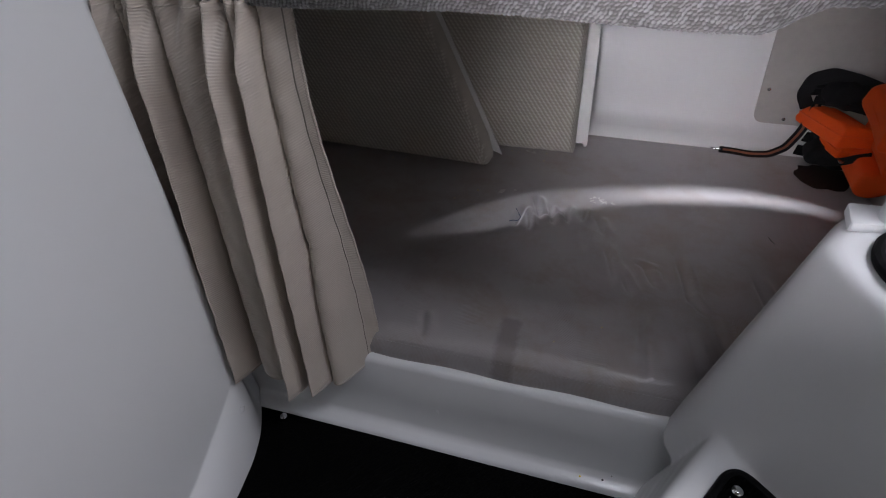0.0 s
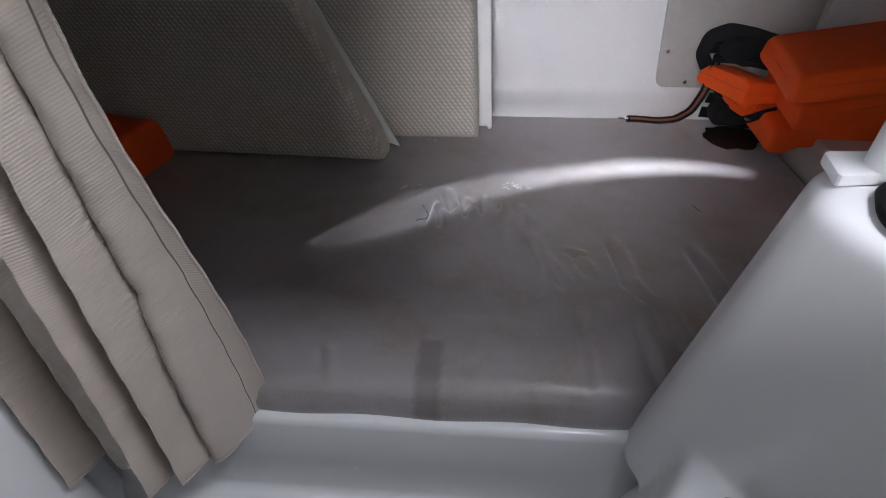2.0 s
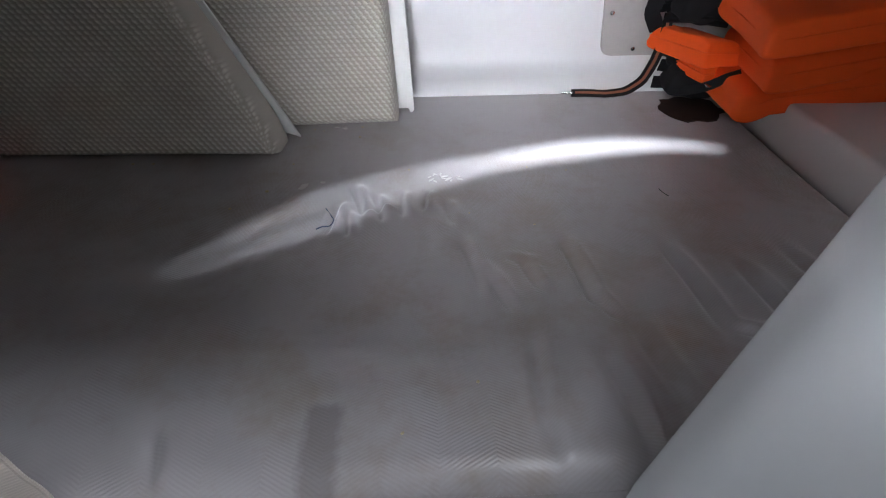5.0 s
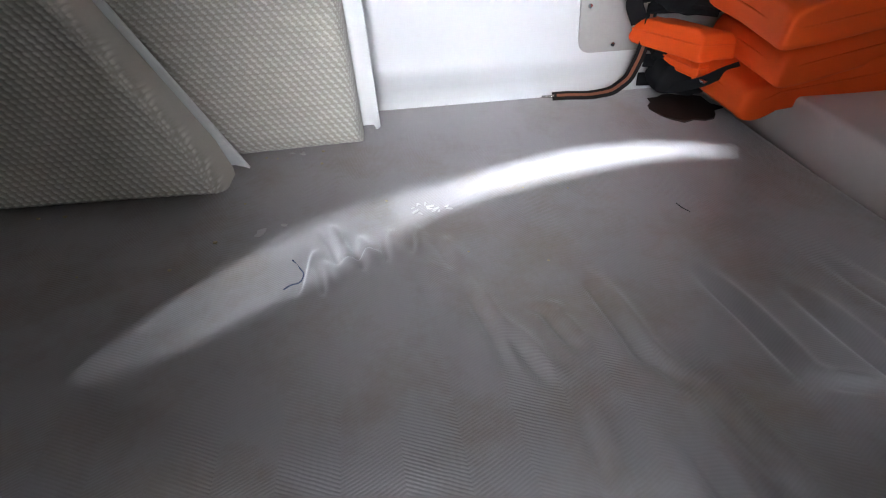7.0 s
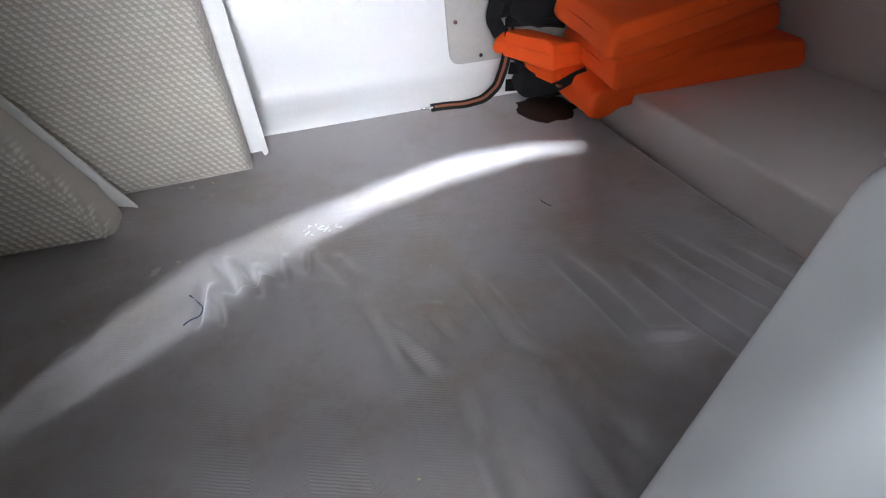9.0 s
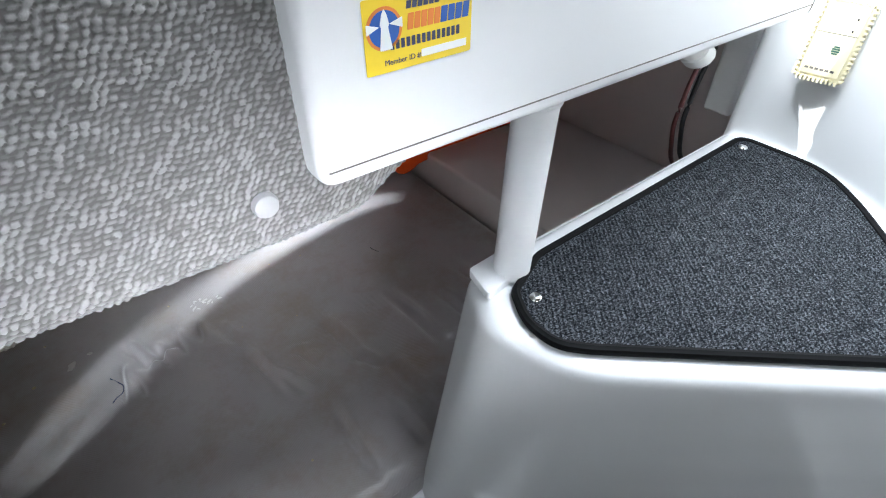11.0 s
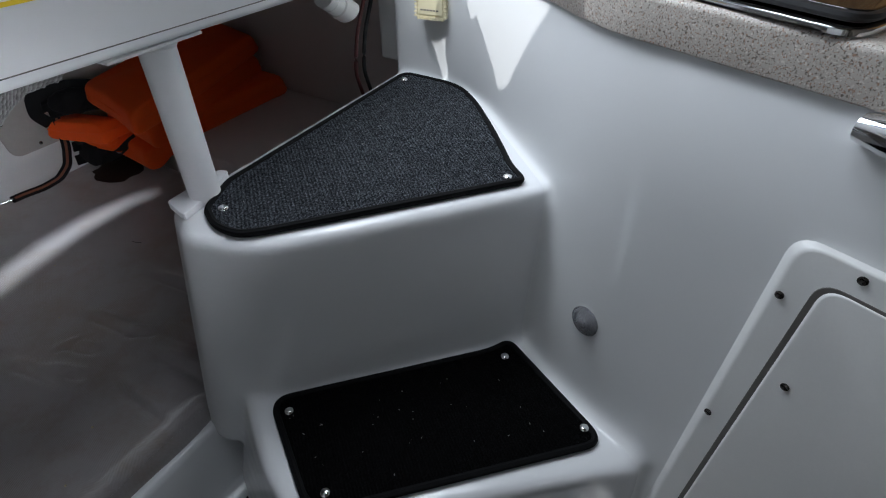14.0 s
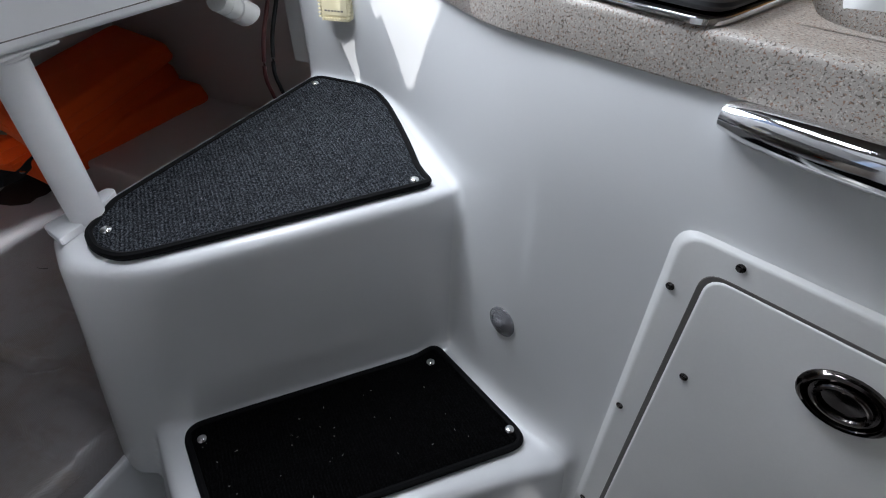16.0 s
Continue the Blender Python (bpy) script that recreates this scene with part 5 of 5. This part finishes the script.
for u, w in ((0.013, 0.027), (0.013, 0.014)):
    part("indicator", lathe([(0.0012, 0), (0.0010, 0.001), (0.0002, 0.0012)], 10, DM @ Matrix.Translation((u, w, 0.0184))), BLACK, det)
part("seam", slab(rounded([(-0.021, 0.0085), (0.021, 0.0085), (0.021, 0.0092), (-0.021, 0.0092)], 0.0002, 2), 0.0184, 0.0187, place=DM), GROOVE, det, smooth=False)
for k in range(6):
    part("print_bar", slab(rounded([(-0.017 + 0.0055 * k, -0.034), (-0.013 + 0.0055 * k, -0.034), (-0.013 + 0.0055 * k, -0.0315), (-0.017 + 0.0055 * k, -0.0315)], 0.0003, 2), 0.0184, 0.0187, place=DM), GROOVE, det, smooth=False)

# white trunking, a pipe end and two cables behind the board
duct = thing("cable_trunking", (0.75, 0.06, 0.60), "white plastic cable trunking beside the companionway", "trunking")
part("cover", box(0.716, 0.80, 0.035, 0.085, 0.607, 0.834, 0.006, 3), PLASTIC, duct)
pipe = thing("pipe_end", (0.56, 0.05, 0.74), "white plastic pipe end fixed under the board", "pipe")


def pipe_end():
    bm, rows = bmesh.new(), []
    a, b = Vector((0.505, 0.045, 0.785)), Vector((0.590, 0.058, 0.735))
    t = (b - a).normalized()
    s = t.cross(Vector((0, 0, 1))).normalized()
    w = s.cross(t)
    for q, r, cut in ((0.0, 0.019, 0), (0.045, 0.019, 0), (0.047, 0.0225, 0), (0.09, 0.0225, 0.012), (0.09, 0.0195, 0.012), (0.02, 0.0195, 0)):
        rows.append([bm.verts.new(a + t * (q + cut * math.sin(k / 24 * 2 * math.pi)) + (s * math.cos(k / 24 * 2 * math.pi) + w * math.sin(k / 24 * 2 * math.pi)) * r) for k in range(24)])
    for p, q in zip(rows, rows[1:]):
        for k in range(24):
            bm.faces.new((p[k], p[(k + 1) % 24], q[(k + 1) % 24], q[k]))
    bm.faces.new(rows[0])
    bm.faces.new(rows[-1])
    return bm


part("socket", pipe_end(), PLASTIC, pipe, auto=50)
part("bracket", box(0.495, 0.545, 0.02, 0.07, 0.795, 0.836, 0.003), PLASTIC, pipe)
for dx, mat, lab in ((0.0, WIRE_RED, "dark red cable hanging behind the board"), (0.028, BLACK, "black cable hanging behind the board")):
    cable = thing("cable", (0.66 + dx, 0.07, 0.60), lab, "cable", "hanging cables")
    part("sheath", tube(curve([(0.725 + dx, 0.10, 0.834), (0.690 + dx, 0.09, 0.76), (0.630 + dx, 0.08, 0.68), (0.607 + dx, 0.075, 0.61), (0.625 + dx, 0.07, 0.54), (0.72 + dx, 0.07, 0.45), (0.80 + dx, 0.10, 0.30)], 50), 0.0042, 10), mat, cable)

cup = thing("suction_cup", (0.318, -0.548, 0.45), "clear plastic suction cup stuck to the galley wall", "suction cup")
CM = facing((0.3185, -0.545, 0.450), (-0.90, 0.43, 0.08))
part("disc", lathe([(0.024, 0.0), (0.0235, 0.0015), (0.019, 0.0025), (0.0175, 0.0042), (0.016, 0.0030), (0.0125, 0.0048), (0.011, 0.0062), (0.009, 0.0065)], 28, CM), CLEAR, cup)
part("rim", tube([CM @ Vector((0.023 * math.cos(a), 0.023 * math.sin(a), 0.001)) for a in np.linspace(0, 2 * math.pi, 30, endpoint=False)], 0.0011, 6, closed=True), CLEAR, cup)
part("knob", lathe([(0.0085, 0.006), (0.0085, 0.0095), (0.006, 0.011), (0.0005, 0.0112)], 20, CM), CLEAR, cup)

# ---- on the galley counter ----
HX = Vector((-0.44, -0.898, 0)).normalized()      # along the front edge
HY = Vector((0.898, -0.44, 0)).normalized()       # away from it
HM = Matrix((( HX.x, HY.x, 0, 0.424), (HX.y, HY.y, 0, -0.424), (0, 0, 1, -0.012), (0, 0, 0, 1)))
hob = thing("galley_hob", (0.45, -0.6, 0.885), "built-in black glass hob with steel tray on the counter", "hob")
part("steel_tray", slab(rounded([(0.0, 0.008), (0.30, 0.008), (0.30, 0.24), (0.0, 0.24)], 0.03, 5), 0.897, 0.903, 0.002, 2, place=HM), CHROME, hob, auto=50)
part("glass_lid", slab(rounded([(-0.004, 0.022), (0.292, 0.022), (0.292, 0.235), (-0.004, 0.235)], [0.02, 0.02, 0.035, 0.035], 5), 0.909, 0.915, 0.002, 2, place=HM), BLACK_GLASS, hob, "black tinted glass lid", auto=50)
part("rubber_edge", tube([HM @ Vector((p.x, p.y, 0.910)) for p in rounded([(-0.006, 0.020), (0.294, 0.020), (0.294, 0.237), (-0.006, 0.237)], [0.02, 0.02, 0.035, 0.035], 5)], 0.0045, 8, closed=True), BLACK, hob)
# panel and keys modelled in place of a reflection in the glass lid
panel = part("reflection_panel", slab(rounded([(0.088, 0.062), (0.158, 0.058), (0.158, 0.124), (0.088, 0.124)], 0.006, 3), 0.915, 0.919, 0.001, 2, place=HM), BLACK, hob, "dark raised panel with keys standing in for a reflection in the glass", auto=50)
for k in range(9):
    part("key", slab(rounded([(0.093 + 0.007 * k, 0.107), (0.0985 + 0.007 * k, 0.107), (0.0985 + 0.007 * k, 0.119), (0.093 + 0.007 * k, 0.119)], 0.001, 2), 0.919, 0.921, 0.0005, 1, place=HM), STEEL, panel, smooth=False)
wood = thing("wood_locker", (0.75, -0.7, 0.885), "honey teak locker behind the galley hob", "locker")
part("front", box(0.66, 0.70, -1.12, -0.508, 0.885, 1.30, 0.002), WOOD, wood)
part("drawer", box(0.652, 0.66, -1.10, -0.522, 0.893, 1.02, 0.002), WOOD, wood)
part("door", box(0.652, 0.66, -1.10, -0.522, 1.026, 1.28, 0.002), WOOD, wood)
part("pull", tube([(0.645, -0.605, 0.912), (0.645, -0.565, 0.912)], 0.003, 8), STEEL, wood)

fitting = thing("chrome_fitting", (0.66, -0.384, 0.884), "small chrome fitting with stacked rings on the counter", "fitting")
for k, (r, h) in enumerate(((0.019, 0.889), (0.017, 0.898), (0.014, 0.907))):
    part("ring", tube([(0.66 + r * math.cos(a), -0.384 + r * math.sin(a), h) for a in np.linspace(0, 2 * math.pi, 24, endpoint=False)], 0.0045, 8, closed=True), CHROME, fitting)
part("base", lathe([(0.016, 0), (0.016, 0.014), (0.010, 0.026), (0.0005, 0.028)], 20, facing((0.66, -0.384, 0.884), (0, 0, 1))), CHROME, fitting)

# grit on the sill and the sole
for k, (x, y, z, r, m_) in enumerate(((-0.075, -0.040, 0.0235, 0.0022, BLACK), (-0.115, -0.043, 0.0225, 0.002, YELLOW), (-0.15, -0.20, 0.0105, 0.002, FLAKE), (-0.13, -0.13, 0.0105, 0.0018, FLAKE), (-0.30, -0.16, 0.0105, 0.0016, CRUMB), (-0.06, -0.033, 0.032, 0.0012, BLACK))):
    bm = bmesh.new()
    bmesh.ops.create_icosphere(bm, subdivisions=1, radius=r)
    for v in bm.verts:
        v.co *= 0.75 + 0.4 * random.random()
    bm.transform(pose(x, y, z + r * 0.3))
    tagged(part("grit", bm, m_, None, smooth=False), "tiny speck of grit on the cabin sole", "grit", "specks of grit")
# lint on the step mats
for k in range(46):
    low = k % 3 != 0
    a, b = random.random(), random.random()
    if low:
        q = Vector((0.03, -0.18)).lerp(Vector((0.29, -0.44)), a).lerp(Vector((-0.04, -0.31)).lerp(Vector((0.23, -0.58)), a), b)
    else:
        q = Vector((0.13, -0.05)).lerp(Vector((0.60, -0.05)), a).lerp(Vector((0.13, -0.13)).lerp(Vector((0.40, -0.36)), a), b)
    z = 0.3078 if low else 0.6158
    d = random.uniform(0, 6.28)
    l_ = random.uniform(0.0008, 0.003)
    tagged(part("lint", tube([(q.x, q.y, z), (q.x + l_ * math.cos(d), q.y + l_ * math.sin(d), z + 0.0004)], 0.0003, 4), FLAKE, None, smooth=False), "pale bit of lint on a step mat", "lint", "lint on the step mats")
